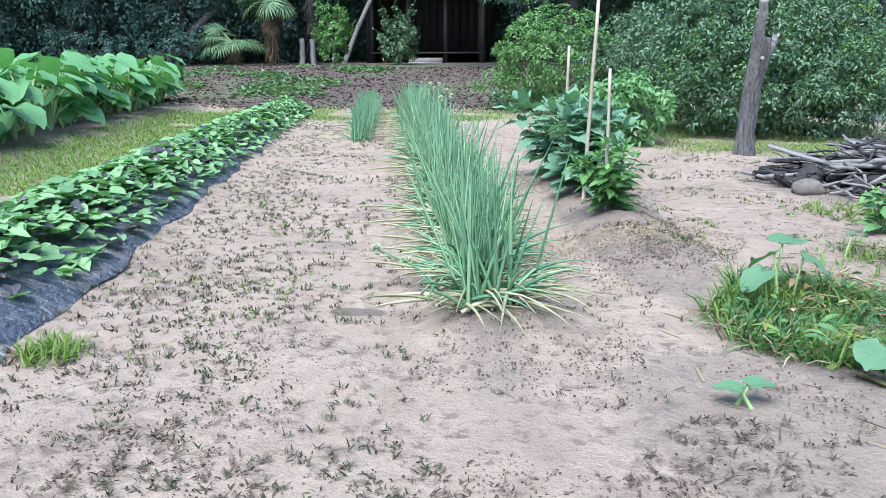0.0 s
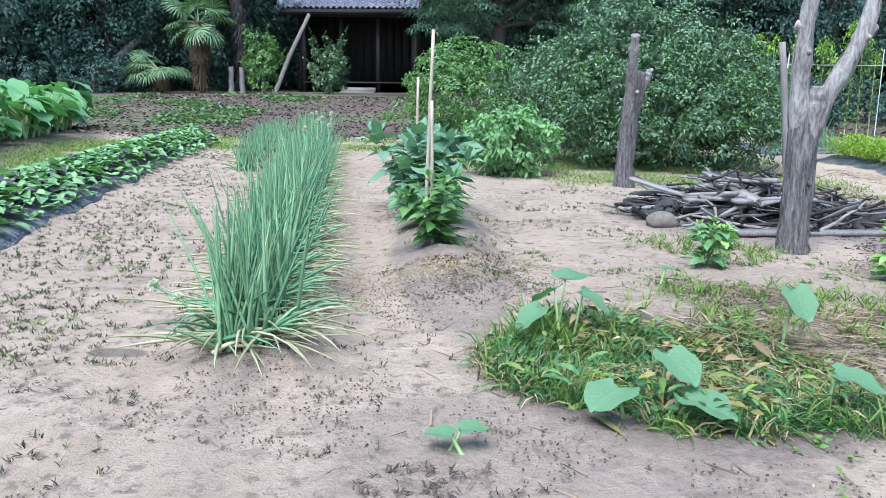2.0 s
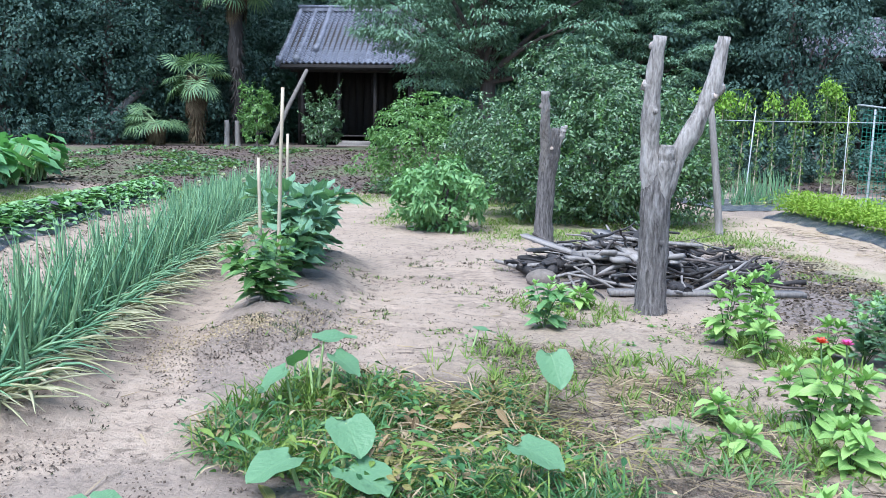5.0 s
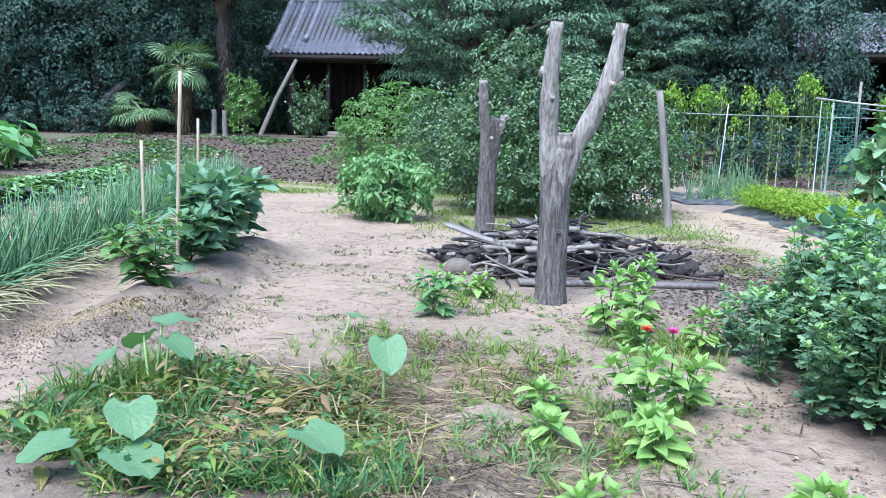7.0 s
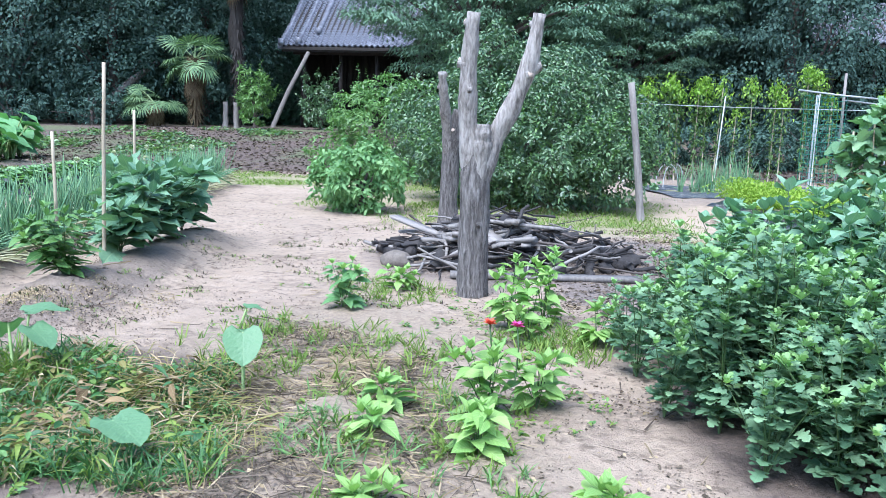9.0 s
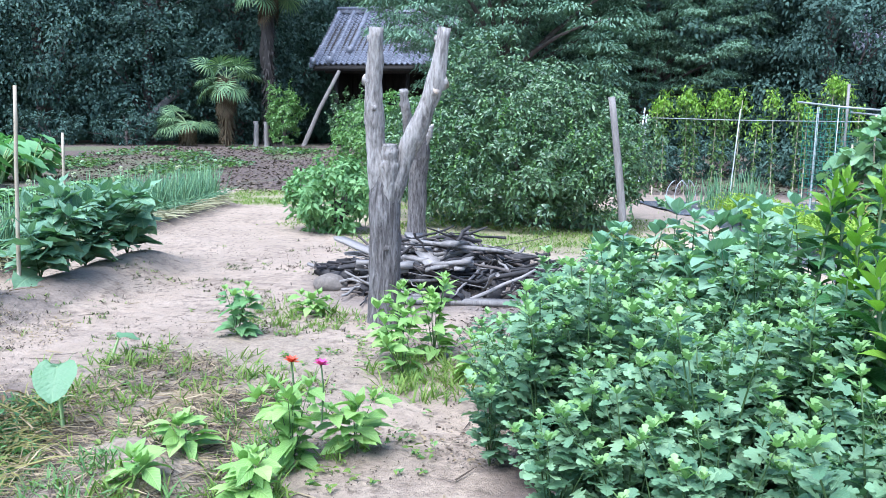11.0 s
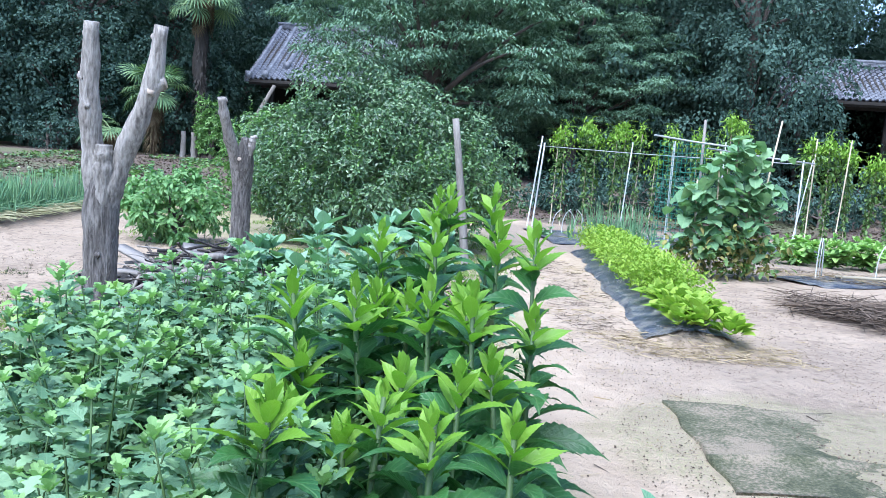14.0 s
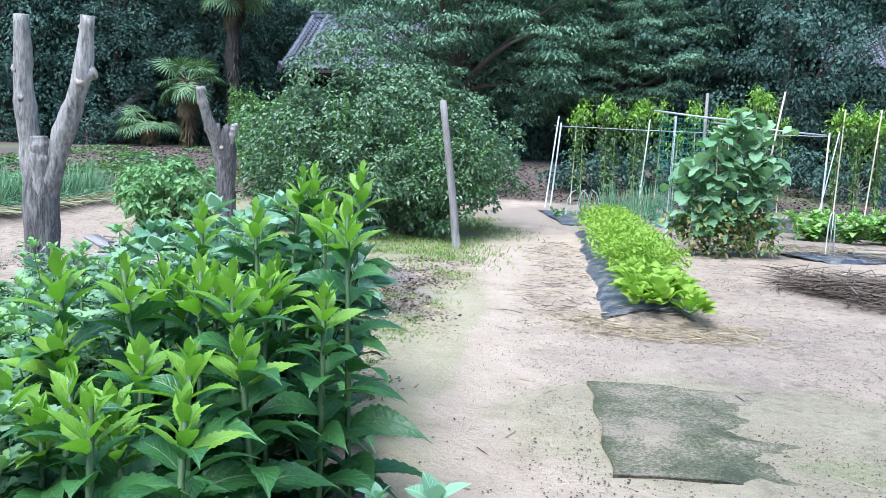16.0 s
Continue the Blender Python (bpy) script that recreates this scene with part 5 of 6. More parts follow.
def hall(x0, x1, ye, ze, yr, zr, floor_z, label, tiles, full=True):
    """Timber hall: tiled roof with ridge and descending ridges, posts, beam, boarded wall, veranda."""
    base = rise((x0 + x1) / 2, yr) - 0.1
    h = empty("old_hall", 0, 0, 0, label, "building")
    run, up = yr - ye, zr - ze
    ln = math.hypot(run, up)
    ang = math.degrees(math.atan2(up, run))
    w, l = 0.285, 0.27
    cols, rows = int((x1 - x0) / w), int(ln / l)
    roof = part("roof", Build().add([(x0, ye, ze - 0.05), (x1, ye, ze - 0.05), (x1, yr, zr - 0.05), (x0, yr, zr - 0.05), (x0, ye, ze - 0.17), (x1, ye, ze - 0.17), (x1, yr, zr - 0.17), (x0, yr, zr - 0.17)],
                                [(0, 1, 2, 3), (7, 6, 5, 4), (0, 4, 5, 1), (0, 3, 7, 4), (1, 5, 6, 2)]), M_WOODDARK, h, "dark timber roof boarding under grey tiles", False)
    part("back_slope", Build().add([(x0, yr, zr), (x1, yr, zr), (x1, yr + run, ze), (x0, yr + run, ze), (x0, yr, zr - 0.12), (x1, yr, zr - 0.12), (x1, yr + run, ze - 0.12), (x0, yr + run, ze - 0.12)],
                                   [(0, 1, 2, 3), (7, 6, 5, 4), (3, 2, 6, 7), (0, 3, 7, 4), (1, 5, 6, 2)]), M_TILE, h, "", False)
    tm = tile_mesh(w, l)
    rest = Build()
    tv = np.array([v.co[:] for v in tm.vertices])
    tf = np.array([p.vertices[:] for p in tm.polygons])
    made = 0
    for c in range(cols):
        for r in range(rows):
            sag = -0.10 * math.sin(math.pi * r / rows)
            m = pose(x0 + c * w, ye + run * r / rows, ze + up * r / rows + sag + 0.035, ang + rng.normal() * 0.6, rng.normal() * 0.6, 0)
            if made < tiles:
                o = new("tile", tm)
                o.parent = roof
                o.matrix_world = m
                made += 1
            else:
                rest.add(np.array([m @ Vector(p) for p in tv]), tf)
    if rest.v:
        tagged(part("roof_tiles", rest, M_TILE, roof), kind="stuff")
    for k in range(4):
        part("ridge_course", Build().box((x0 - 0.12 + 0.03 * k, yr - 0.17 + 0.03 * k, zr + 0.06 * k), (x1 + 0.1, yr + 0.17 - 0.03 * k, zr + 0.06 * k + 0.05)), M_TILE, h)
    part("ridge_cap", Build().tube([(x0 - 0.15, yr, zr + 0.27), ((x0 + x1) / 2, yr, zr + 0.24), (x1, yr, zr + 0.27)], 0.1, 10), M_TILE, h)

    def down_ridge(x, end, r):
        p = [(x, ye + run * f, ze + up * f + 0.12 - 0.10 * math.sin(math.pi * f)) for f in np.linspace(end, 1, 8)]
        part("descending_ridge", Build().tube(p, r, 10), M_TILE, h)
        q = Vector(p[0])
        part("ridge_end_tile", Build().box(q + Vector((-0.16, -0.08, -0.08)), q + Vector((0.16, 0.06, 0.26))), M_TILE, h)

    down_ridge(x0 + 0.85, 0.02, 0.10)
    down_ridge(x0 + 1.65, 0.22, 0.15)
    down_ridge(x0 + 0.02, 0.0, 0.09)
    for r in range(rows):
        f = r / rows
        part("verge_tile", Build().box((x0 - 0.2, ye + run * f, ze + up * f - 0.14 - 0.1 * math.sin(math.pi * f)), (x0 + 0.06, ye + run * (f + 0.92 / rows), ze + up * f + 0.14 - 0.1 * math.sin(math.pi * f))), M_TILE, h)
    part("eave_board", Build().box((x0, ye + 0.06, ze - 0.27), (x1, ye + 0.12, ze - 0.06)), M_WOODDARK, h)
    wy = ye + 1.1
    for px in np.arange(x0 + 0.9, x1, 1.9):
        part("post", Build().box((px - 0.09, wy - 0.09, base), (px + 0.09, wy + 0.09, ze + 0.4)), M_WOODDARK, h)
    part("beam", Build().box((x0 + 0.3, wy - 0.11, ze - 0.32), (x1 - 0.3, wy + 0.11, ze - 0.04)), M_WOODDARK, h)
    for k, px in enumerate(np.arange(x0 + 0.5, x1 - 0.4, 0.42)):
        part("wall_board", Build().box((px, wy + 3.6, base), (px + 0.40, wy + 3.66 + 0.015 * (k % 2), ze + 0.9)), M_WOODDARK, h)
    part("side_wall", Build().box((x0 + 0.5, wy + 0.5, base), (x0 + 0.62, yr + run - 1, ze + 0.6)), M_WOODDARK, h)
    part("side_wall", Build().box((x1 - 0.6, wy, base), (x1 - 0.48, yr + run - 1, ze + 0.6)), M_WOODDARK, h)
    part("back_wall", Build().box((x0 + 0.5, yr + run - 1.1, base), (x1 - 0.5, yr + run - 1, ze + 0.6)), M_WOODDARK, h)
    part("veranda_floor", Build().box((x0 + 0.8, wy - 0.1, floor_z), (x1 - 0.4, wy + 3.6, floor_z + 0.09)), M_WOODDARK, h)
    if full:
        for k in range(2):
            part("step", Build().box((x0 + 2.9, wy - 0.6 - 0.4 * k, base), (x0 + 4.6, wy - 0.2 - 0.4 * k, floor_z - 0.2 - 0.2 * k)), M_WOODGREY, h)
    return h


rng = np.random.default_rng(9)
hall(-9.2, -2.2, 41.0, 4.95, 45.4, 8.15, 1.35, "old timber hall with a grey tiled roof under the trees", 290)
hall(16.6, 25.0, 40.5, 5.4, 43.4, 7.3, 1.4, "grey tiled roof of a building behind the trees", 0, False)
o = empty("wooden_prop", -9.25, 39.6, rise(-9.25, 39.6), "slanting weathered pole propped against the hall's eave", "pole")
part("pole", Build().tube([(0, 0, -0.1), (0.7, 0.5, 1.8), (1.55, 1.1, 3.75)], [0.12, 0.11, 0.09], 9, wob=0.03), M_WOODGREY, o)
for px in (-10.4, -9.9):
    round_post("short_post", px, 36.6, 1.15, 0.13, (0, 0), M_WOODGREY, "short weathered post below the palms", "post", "short posts")
o = empty("bare_tree", 19.6, 34.5, rise(19.6, 34.5), "tall bare grey trunk at the wood's edge", "tree trunk")
part("trunk", Build().tube([(0, 0, -0.2), (0.1, 0, 3), (0.3, 0, 7), (0.2, 0.3, 12)], [0.36, 0.3, 0.26, 0.2], 14, wob=0.04), M_BARK, o)

# ---- trellis with beans ----


def climber(name, x, y, h, n, label, seed, pole=True, top=2.0):
    """Pole with bean vines: hanging leaves along it and a bushy light-green head."""
    global rng
    rng = np.random.default_rng(seed)
    t = empty(name, x, y, rise(x, y), label, "bean plant", "pole beans")
    n = int(n * 1.15)
    tip = np.array((rng.normal() * 0.06, rng.normal() * 0.05, h * 0.93))
    if pole:
        part("pole", Build().tube([(0, 0, -0.1), tip * 0.5, tip], [0.017, 0.015, 0.012], 6), M_BAMBOO, t)
    b = Build()
    f = rng.beta(1.7, 1.0, n)
    wide = 0.03 + 0.085 * np.clip((f - 0.35) / 0.5, 0, 1) * min(1.3, n / 300)
    q = f[:, None] * tip + rng.normal(size=(n, 3)) * np.stack([wide, wide, np.full(n, 0.05)], -1)
    sel = f > 0.93
    way = spread(n, -0.9, 0.3)
    ln = rng.uniform(0.05, 0.11, n)
    b.leaves("ovate", q[~sel], way[~sel], ln[~sel], ln[~sel] * 0.7, 0.4, rng.normal(size=(~sel).sum()) * 0.4, 0)
    b.leaves("ovate", q[sel], way[sel] + (0, 0, 0.2), ln[sel], ln[sel] * 0.7, 0.3, rng.normal(size=sel.sum()) * 0.4, 1)
    m = n // 3 + 20
    hd = rng.normal(size=(m, 3)) * (0.13, 0.12, 0.1)
    hd[:, 2] += 0.16 - 4.5 * (hd[:, 0] ** 2 + hd[:, 1] ** 2) - 0.25 * rng.uniform(size=m) ** 2
    hd += tip
    b.leaves("ovate", hd, spread(m, -0.9, 0.0), rng.uniform(0.05, 0.10, m), rng.uniform(0.03, 0.06, m), 0.6, rng.normal(size=m) * 0.5, 1)
    for k in range(5):
        a = rng.uniform(0, 6.28)
        r0 = tip + rng.normal(size=3) * 0.1
        b.tube([r0, r0 + (0.15 * math.cos(a), 0.12 * math.sin(a), 0.16), r0 + (0.38 * math.cos(a), 0.3 * math.sin(a), 0.14)], [0.006, 0.005, 0.003], 4, 1)
    part("leaves", b, [M_BEAN, M_YOUNG], t)


for k, (px, ph, pn) in enumerate(((6.62, 2.35, 150), (6.86, 2.55, 230), (7.42, 2.65, 420), (7.62, 2.4, 260), (8.08, 2.55, 360), (8.35, 2.65, 300), (8.66, 2.6, 200), (9.1, 1.9, 120), (9.6, 2.65, 240), (10.15, 2.6, 260), (10.4, 2.3, 200), (11.0, 3.1, 420), (11.35, 2.9, 300), (11.7, 2.3, 160))):
    climber("bean_vine", px, 22.2 + 0.22 * (px - 6.7), ph, pn, "bean vine climbing a bamboo pole, light green at the top", 800 + k)
for k, px in enumerate(np.arange(12.6, 15.4, 0.5)):
    climber("bean_vine", px, 21.8 + 0.1 * k, 2.5 - 0.08 * k + 0.15 * math.sin(k * 1.4), 480, "dense bean vine spilling over its trellis", 830 + k)


def pipe(x0, y0, z0, x1, y1, z1, r, label, mat=None, name="garden_pole", group="trellis poles"):
    o = empty(name, x0, y0, z0, label, "pole", group)
    d = np.array((x1 - x0, y1 - y0, z1 - z0))
    part("pole", Build().tube([np.zeros(3), d * 0.5 + (0, 0, -0.01), d], r, 8), mat or M_PIPE, o)


WP = "thin white painted pole of the trellis"
pipe(6.08, 21.05, -0.1, 6.30, 21.1, 2.15, 0.019, WP)
pipe(6.2, 21.15, -0.1, 6.36, 21.15, 2.0, 0.02, WP)
pipe(6.2, 21.1, 1.92, 10.2, 22.3, 1.90, 0.009, "thin white rail across the trellis")
pipe(9.0, 22.0, 1.9, 15.2, 22.2, 1.92, 0.009, "thin white rail across the trellis")
pipe(12.1, 20.6, -0.05, 12.15, 20.7, 1.95, 0.02, WP)
pipe(12.0, 20.5, -0.05, 12.35, 20.7, 1.98, 0.014, WP)
pipe(10.2, 19.6, -0.05, 10.25, 19.7, 2.2, 0.011, WP)
pipe(8.2, 20.2, -0.05, 8.35, 20.3, 2.1, 0.014, WP)
pipe(12.6, 21.6, -0.05, 12.65, 21.6, 2.5, 0.016, "bamboo pole of the trellis", M_BAMBOO)
pipe(13.2, 21.4, -0.05, 13.35, 21.4, 2.5, 0.016, "bamboo pole of the trellis", M_BAMBOO)
pipe(14.6, 20.6, -0.05, 14.6, 20.6, 1.5, 0.02, WP)
pipe(8.15, 14.0, 1.97, 9.35, 14.05, 1.86, 0.014, "white rail carrying a green net")
pipe(9.0, 14.4, 1.84, 10.75, 15.0, 1.72, 0.013, "white rail of the cucumber frame")
pipe(8.45, 14.1, -0.05, 8.47, 14.1, 1.9, 0.018, WP)
pipe(8.9, 14.2, -0.05, 8.9, 14.2, 2.25, 0.022, "old pole of the cucumber frame", M_WOODGREY)
pipe(9.55, 13.6, -0.05, 9.85, 13.6, 2.25, 0.013, "bamboo pole of the cucumber frame", M_BAMBOO)
pipe(11.05, 14.1, 0.06, 13.2, 14.5, 0.09, 0.022, "pale poles lying on the ground", M_BAMBOO, "fallen_pole", "fallen poles")
pipe(11.0, 14.25, 0.05, 13.0, 14.75, 0.06, 0.02, "pale poles lying on the ground", M_BAMBOO, "fallen_pole", "fallen poles")


def net(x0, y0, x1, y1, z0, z1, step, label):
    b = Build()
    d = np.array((x1 - x0, y1 - y0, 0.0))
    ln = np.linalg.norm(d)
    for k in range(int(ln / step) + 1):
        p = np.array((x0, y0, 0)) + d * k * step / ln
        b.tube([p + (0, 0, z0), p + (0.01 * math.sin(k), 0, (z0 + z1) / 2), p + (0, 0, z1)], 0.004, 3, 0, False)
    for k in range(int((z1 - z0) / step) + 1):
        z = z0 + k * step
        b.tube([(x0, y0, z), (x0 + d[0] / 2, y0 + d[1] / 2, z - 0.03), (x1, y1, z)], 0.004, 3, 0, False)
    tagged(part("plant_net", b, M_NET), label, "net")


net(8.25, 14.0, 8.95, 14.15, 0.35, 1.9, 0.07, "green climbing net hung from a rail")


def cucumbers():
    global rng
    rng = np.random.default_rng(85)
    for k, (x, y, h) in enumerate(((8.68, 13.0, 1.35), (8.95, 13.0, 1.75), (9.2, 13.15, 1.98), (9.42, 13.3, 1.85), (9.62, 13.4, 1.35))):
        t = empty("cucumber_plant", x, y, rise(x, y), "tall cucumber plant, yellowing towards the ground", "cucumber", "cucumber row")
        part("stake", Build().tube([(0, 0, -0.1), (0.02, 0, h / 2), (0, 0.02, h)], 0.013, 6), M_BAMBOO, t)
        b = Build()
        n = 85
        f = rng.uniform(0.22, 1, n)
        q = np.stack([rng.normal(size=n) * 0.14, rng.normal(size=n) * 0.13, f * h], -1)
        a = rng.uniform(0, 6.28, n)
        ln = rng.uniform(0.09, 0.23, n)
        b.leaves("taro", q, np.stack([np.cos(a), np.sin(a) - 0.3, rng.uniform(-0.7, 0.2, n)], -1), ln * 0.9, ln, 0.3, rng.normal(size=n) * 0.4, 0)
        part("leaves", b, M_CUCUMBER, t)
        yb = Build()
        n = 80
        q = np.stack([rng.normal(size=n) * 0.2, rng.normal(size=n) * 0.18, rng.uniform(0.03, 0.42, n) * h], -1)
        yb.leaves("ovate", q, spread(n, -0.8, 0.3), rng.uniform(0.06, 0.13, n), 0.06, 0.4, rng.normal(size=n) * 0.5, 0)
        yb.leaves("lobed", q + rng.normal(size=q.shape) * 0.1, spread(n, -0.5, 0.5), rng.uniform(0.08, 0.13, n), 0.07, 0.4, None, 1)
        part("lower_leaves", yb, [M_YELLOWED, M_BEAN], t, "yellowed and withered lower leaves")


cucumbers()


def hoop(x, y, w, h, turn):
    o = empty("white_hoop", x, y, rise(x, y), "thin white plastic hoop stuck in the soil", "hoop", "white hoops", "", turn)
    a = np.linspace(0, math.pi, 13)
    part("rod", Build().tube(np.stack([-w / 2 * np.cos(a), 0 * a, -0.05 + (h + 0.05) * np.sin(a) ** 0.6], -1), 0.009, 6), M_PIPE, o)


hoop(10.75, 14.2, 0.35, 0.62, 60)
hoop(11.9, 14.6, 0.5, 0.6, 20)
hoop(6.95, 18.9, 0.5, 0.55, 10)
hoop(7.15, 19.3, 0.5, 0.55, 20)
leafy_plant("squash_seedling", 6.5, 18.2, 0.25, 0.25, 18, "heart", 0.15, M_CUCUMBER, "young squash plant set in black film", "squash", "", 851, 4, 3, None, 0.3, 0.9)
for k, (sx, sy) in enumerate(((10.9, 16.2), (11.5, 16.0), (12.1, 16.3), (12.7, 16.4), (11.3, 16.8), (12.0, 17.0), (13.3, 16.6), (13.9, 16.8))):
    leafy_plant("squash_plant", sx, sy, 0.55, 0.5, 130, "heart", 0.19, M_ZINNIA, "sprawling squash plant with fresh green leaves", "squash", "squash patch", 860 + k, 9, 4, None, 0.3, 0.9)

# ---- salad bed ----


def salad_bed():
    global rng
    rng = np.random.default_rng(88)
    k = 0
    for y in np.arange(8.2, 14.9, 0.2):
        for off in (-0.12, 0.06, 0.24):
            k += 1
            x = 8.05 - 0.08 * (y - 8) + off + rng.normal() * 0.03
            near = y < 9.4
            t = empty("salad_plant", x, y, rise(x, y) + 0.03, "broad-leaved green vegetable in the film-covered bed" if near else "feathery yellow-green salad plant in the film-covered bed", "vegetable", "salad bed")
            b = Build()
            n = 26 if near else 150
            a = rng.uniform(0, 6.28, n)
            el = rng.uniform(0.5, 1.4, n)
            way = np.stack([np.cos(a) * np.cos(el), np.sin(a) * np.cos(el), np.sin(el)], -1)
            if near:
                b.leaves("ovate", np.zeros((n, 3)) + way * 0.1, way, rng.uniform(0.12, 0.22, n), rng.uniform(0.08, 0.13, n), 0.35, rng.normal(size=n) * 0.3)
            else:
                q = way * rng.uniform(0.05, 0.40, n)[:, None]
                b.leaves("lobed", q, way + rng.normal(size=way.shape) * 0.6, rng.uniform(0.045, 0.09, n), rng.uniform(0.018, 0.034, n), 0.3, rng.normal(size=n) * 0.5)
            part("leaves", b, M_SALAD, t)


salad_bed()

# ---- carpet of moss, straw heap ----


def moss_mat():
    m = rough_mat("mossy_carpet", [(0.40, (0.04, 0.047, 0.022)), (0.47, (0.095, 0.10, 0.052)), (0.515, (0.145, 0.132, 0.085)), (0.57, (0.27, 0.22, 0.157))], 2.6, 0.95, 1.0, (1, 1, 1), 0.05, 22.0)
    n = 60
    u, v = np.meshgrid(np.linspace(0, 1, n), np.linspace(0, 1, n), indexing="ij")
    x = 7.70 + 1.75 * u - 0.14 * v + 0.012 * np.sin(v * 17)
    y = 4.98 + 1.36 * v + 0.22 * u + 0.015 * np.sin(u * 13)
    rumple = np.array([[noise.noise(Vector((a * 3, b * 3, 5))) for a, b in zip(ra, rb)] for ra, rb in zip(x, y)])
    z = ground_z(x, y) + 0.014 + 0.02 * np.maximum(0, rumple) + 0.018 * np.exp(-((v - 0.28 - 0.1 * np.sin(3 * u)) / 0.03) ** 2)
    fade = np.clip((0.85 + 0.03 * np.sin(v * 7) - u) / 0.6, 0, 1)
    z = z * fade + (ground_z(x, y) - 0.04) * (1 - fade)
    z2 = z - 0.035
    i, j = np.meshgrid(np.arange(n - 1), np.arange(n - 1), indexing="ij")
    a = (i * n + j).ravel()
    verts, faces = [np.stack([x, y, z], -1).reshape(-1, 3)], [np.stack([a, a + n, a + n + 1, a + 1], -1)]
    low, k, at = np.stack([x, y, z2], -1).reshape(-1, 3), np.arange(n - 1), n * n
    for e in (np.arange(n), np.arange(n) * n, np.arange(n) * n + n - 1):
        verts.append(low[e])
        faces.append(np.stack([e[k], e[k + 1], at + k + 1, at + k], -1))
        at += n
    b = Build().add(np.concatenate(verts), np.concatenate(faces))
    tagged(part("old_carpet", b, m), "old carpet sheet overgrown with moss and half buried in sand", "carpet")


moss_mat()


def scatter_stuff(name, n, area, kind, length, width, mats, label, category, rise_lo=-0.1, rise_hi=0.3, bend=0.3, seed=1, per=1, lift=0.0):
    """Countless small bits over a stretch of ground; area(g, n) gives their x and y."""
    g = np.random.default_rng(seed)
    x, y = area(g, n)
    n = len(x)
    x, y = np.repeat(x, per) + (g.normal(size=n * per) * 0.012 if per > 1 else 0), np.repeat(y, per) + (g.normal(size=n * per) * 0.012 if per > 1 else 0)
    m = len(x)
    z = ground_z(x, y) + 0.004 + lift * g.uniform(0, 1, m)
    a = g.uniform(0, 6.28, m)
    up = g.uniform(rise_lo, rise_hi, m)
    way = np.stack([np.cos(a), np.sin(a), up], -1)
    b = Build()
    field = np.array([noise.noise(Vector((p * 2.6, q * 2.6, seed * 0.37))) for p, q in zip(x[::per], y[::per])]).repeat(per) if len(mats) > 1 else np.zeros(m)
    pick = np.clip(((field * 1.3 + 0.5 + g.normal(size=m) * 0.22) * len(mats)).astype(int), 0, len(mats) - 1)
    for k in range(len(mats)):
        s = pick == k
        sz = g.uniform(0.5, 1.4, s.sum())
        b.leaves(kind, np.stack([x, y, z], -1)[s], way[s], length * sz, width * sz, bend, g.normal(size=s.sum()) * 0.5, k)
    return tagged(part(name, b, mats), label, category, kind="stuff")


def box_area(x0, x1, y0, y1, lean=0.0, patch=0.0, thr=0.0):
    """Even scatter over a sheared box, thinned into patches."""
    def area(g, n):
        y = y0 + (y1 - y0) * g.uniform(0, 1, n) ** 1.25
        x = g.uniform(x0, x1, n) + g.normal(size=n) * min(0.3, 0.09 * (x1 - x0)) + lean * (y - y0)
        y = y + g.normal(size=n) * min(0.35, 0.04 * (y1 - y0))
        if patch:
            keep = np.array([noise.noise(Vector((p * patch, q * patch, 3.0))) > thr for p, q in zip(x, y)])
            x, y = x[keep], y[keep]
        return x, y
    return area


def round_area(cx, cy, rx, ry, power=0.5):
    def area(g, n):
        r, a = g.uniform(0, 1, n) ** power, g.uniform(0, 6.28, n)
        r = r * (1 + 0.28 * np.sin(2 * a + cx) + 0.16 * np.sin(5 * a + cy) + 0.08 * np.sin(9 * a))
        return cx + rx * r * np.cos(a), cy + ry * r * np.sin(a)
    return area


SEED = "small dark seedlings and dead weeds dotting the sand"
scatter_stuff("seedlings", 2300, box_area(-1.9, 0.0, 2.6, 16.0, -0.17, 1.1, -0.15), "thin", 0.038, 0.006, [M_SPROUT, M_CRUMB, M_SPROUT], SEED, "seedlings", 0.3, 2.5, 0.3, 1001, 7)
scatter_stuff("seedlings", 900, box_area(-1.4, 1.4, 1.9, 3.2, 0, 1.3, 0.0), "thin", 0.03, 0.006, [M_CRUMB, M_CRUMB, M_SPROUT], SEED, "seedlings", 0.0, 1.5, 0.3, 1002, 7)
scatter_stuff("seedlings", 1300, box_area(0.9, 3.6, 4.5, 10.5, 0, 1.2, 0.0), "thin", 0.04, 0.006, [M_SPROUT, M_GRASS, M_CRUMB], SEED, "seedlings", 0.3, 2.5, 0.3, 1003, 7)
scatter_stuff("soil_crumbs", 26000, box_area(-3.0, 6.0, 1.8, 12.0, 0, 1.4, 0.02), "lump", 0.012, 0.009, [M_CRUMB, M_LITTER], "crumbs of dark soil and dead plant matter", "soil crumbs", -0.2, 0.8, 0.0, 1004)
scatter_stuff("soil_crumbs", 8000, box_area(-1.2, 2.6, 1.7, 3.6, 0, 2.2, 0.08), "lump", 0.012, 0.009, [M_CRUMB], "crumbs of dark soil and dead plant matter", "soil crumbs", -0.2, 1.0, 0.0, 1005)
scatter_stuff("soil_crumbs", 5200, round_area(1.08, 5.2, 0.6, 0.95, 0.75), "lump", 0.014, 0.009, [M_CRUMB, M_LITTER, M_STRAW], "clods and straw bits on the planting mound", "soil crumbs", -0.2, 0.8, 0.0, 1006)
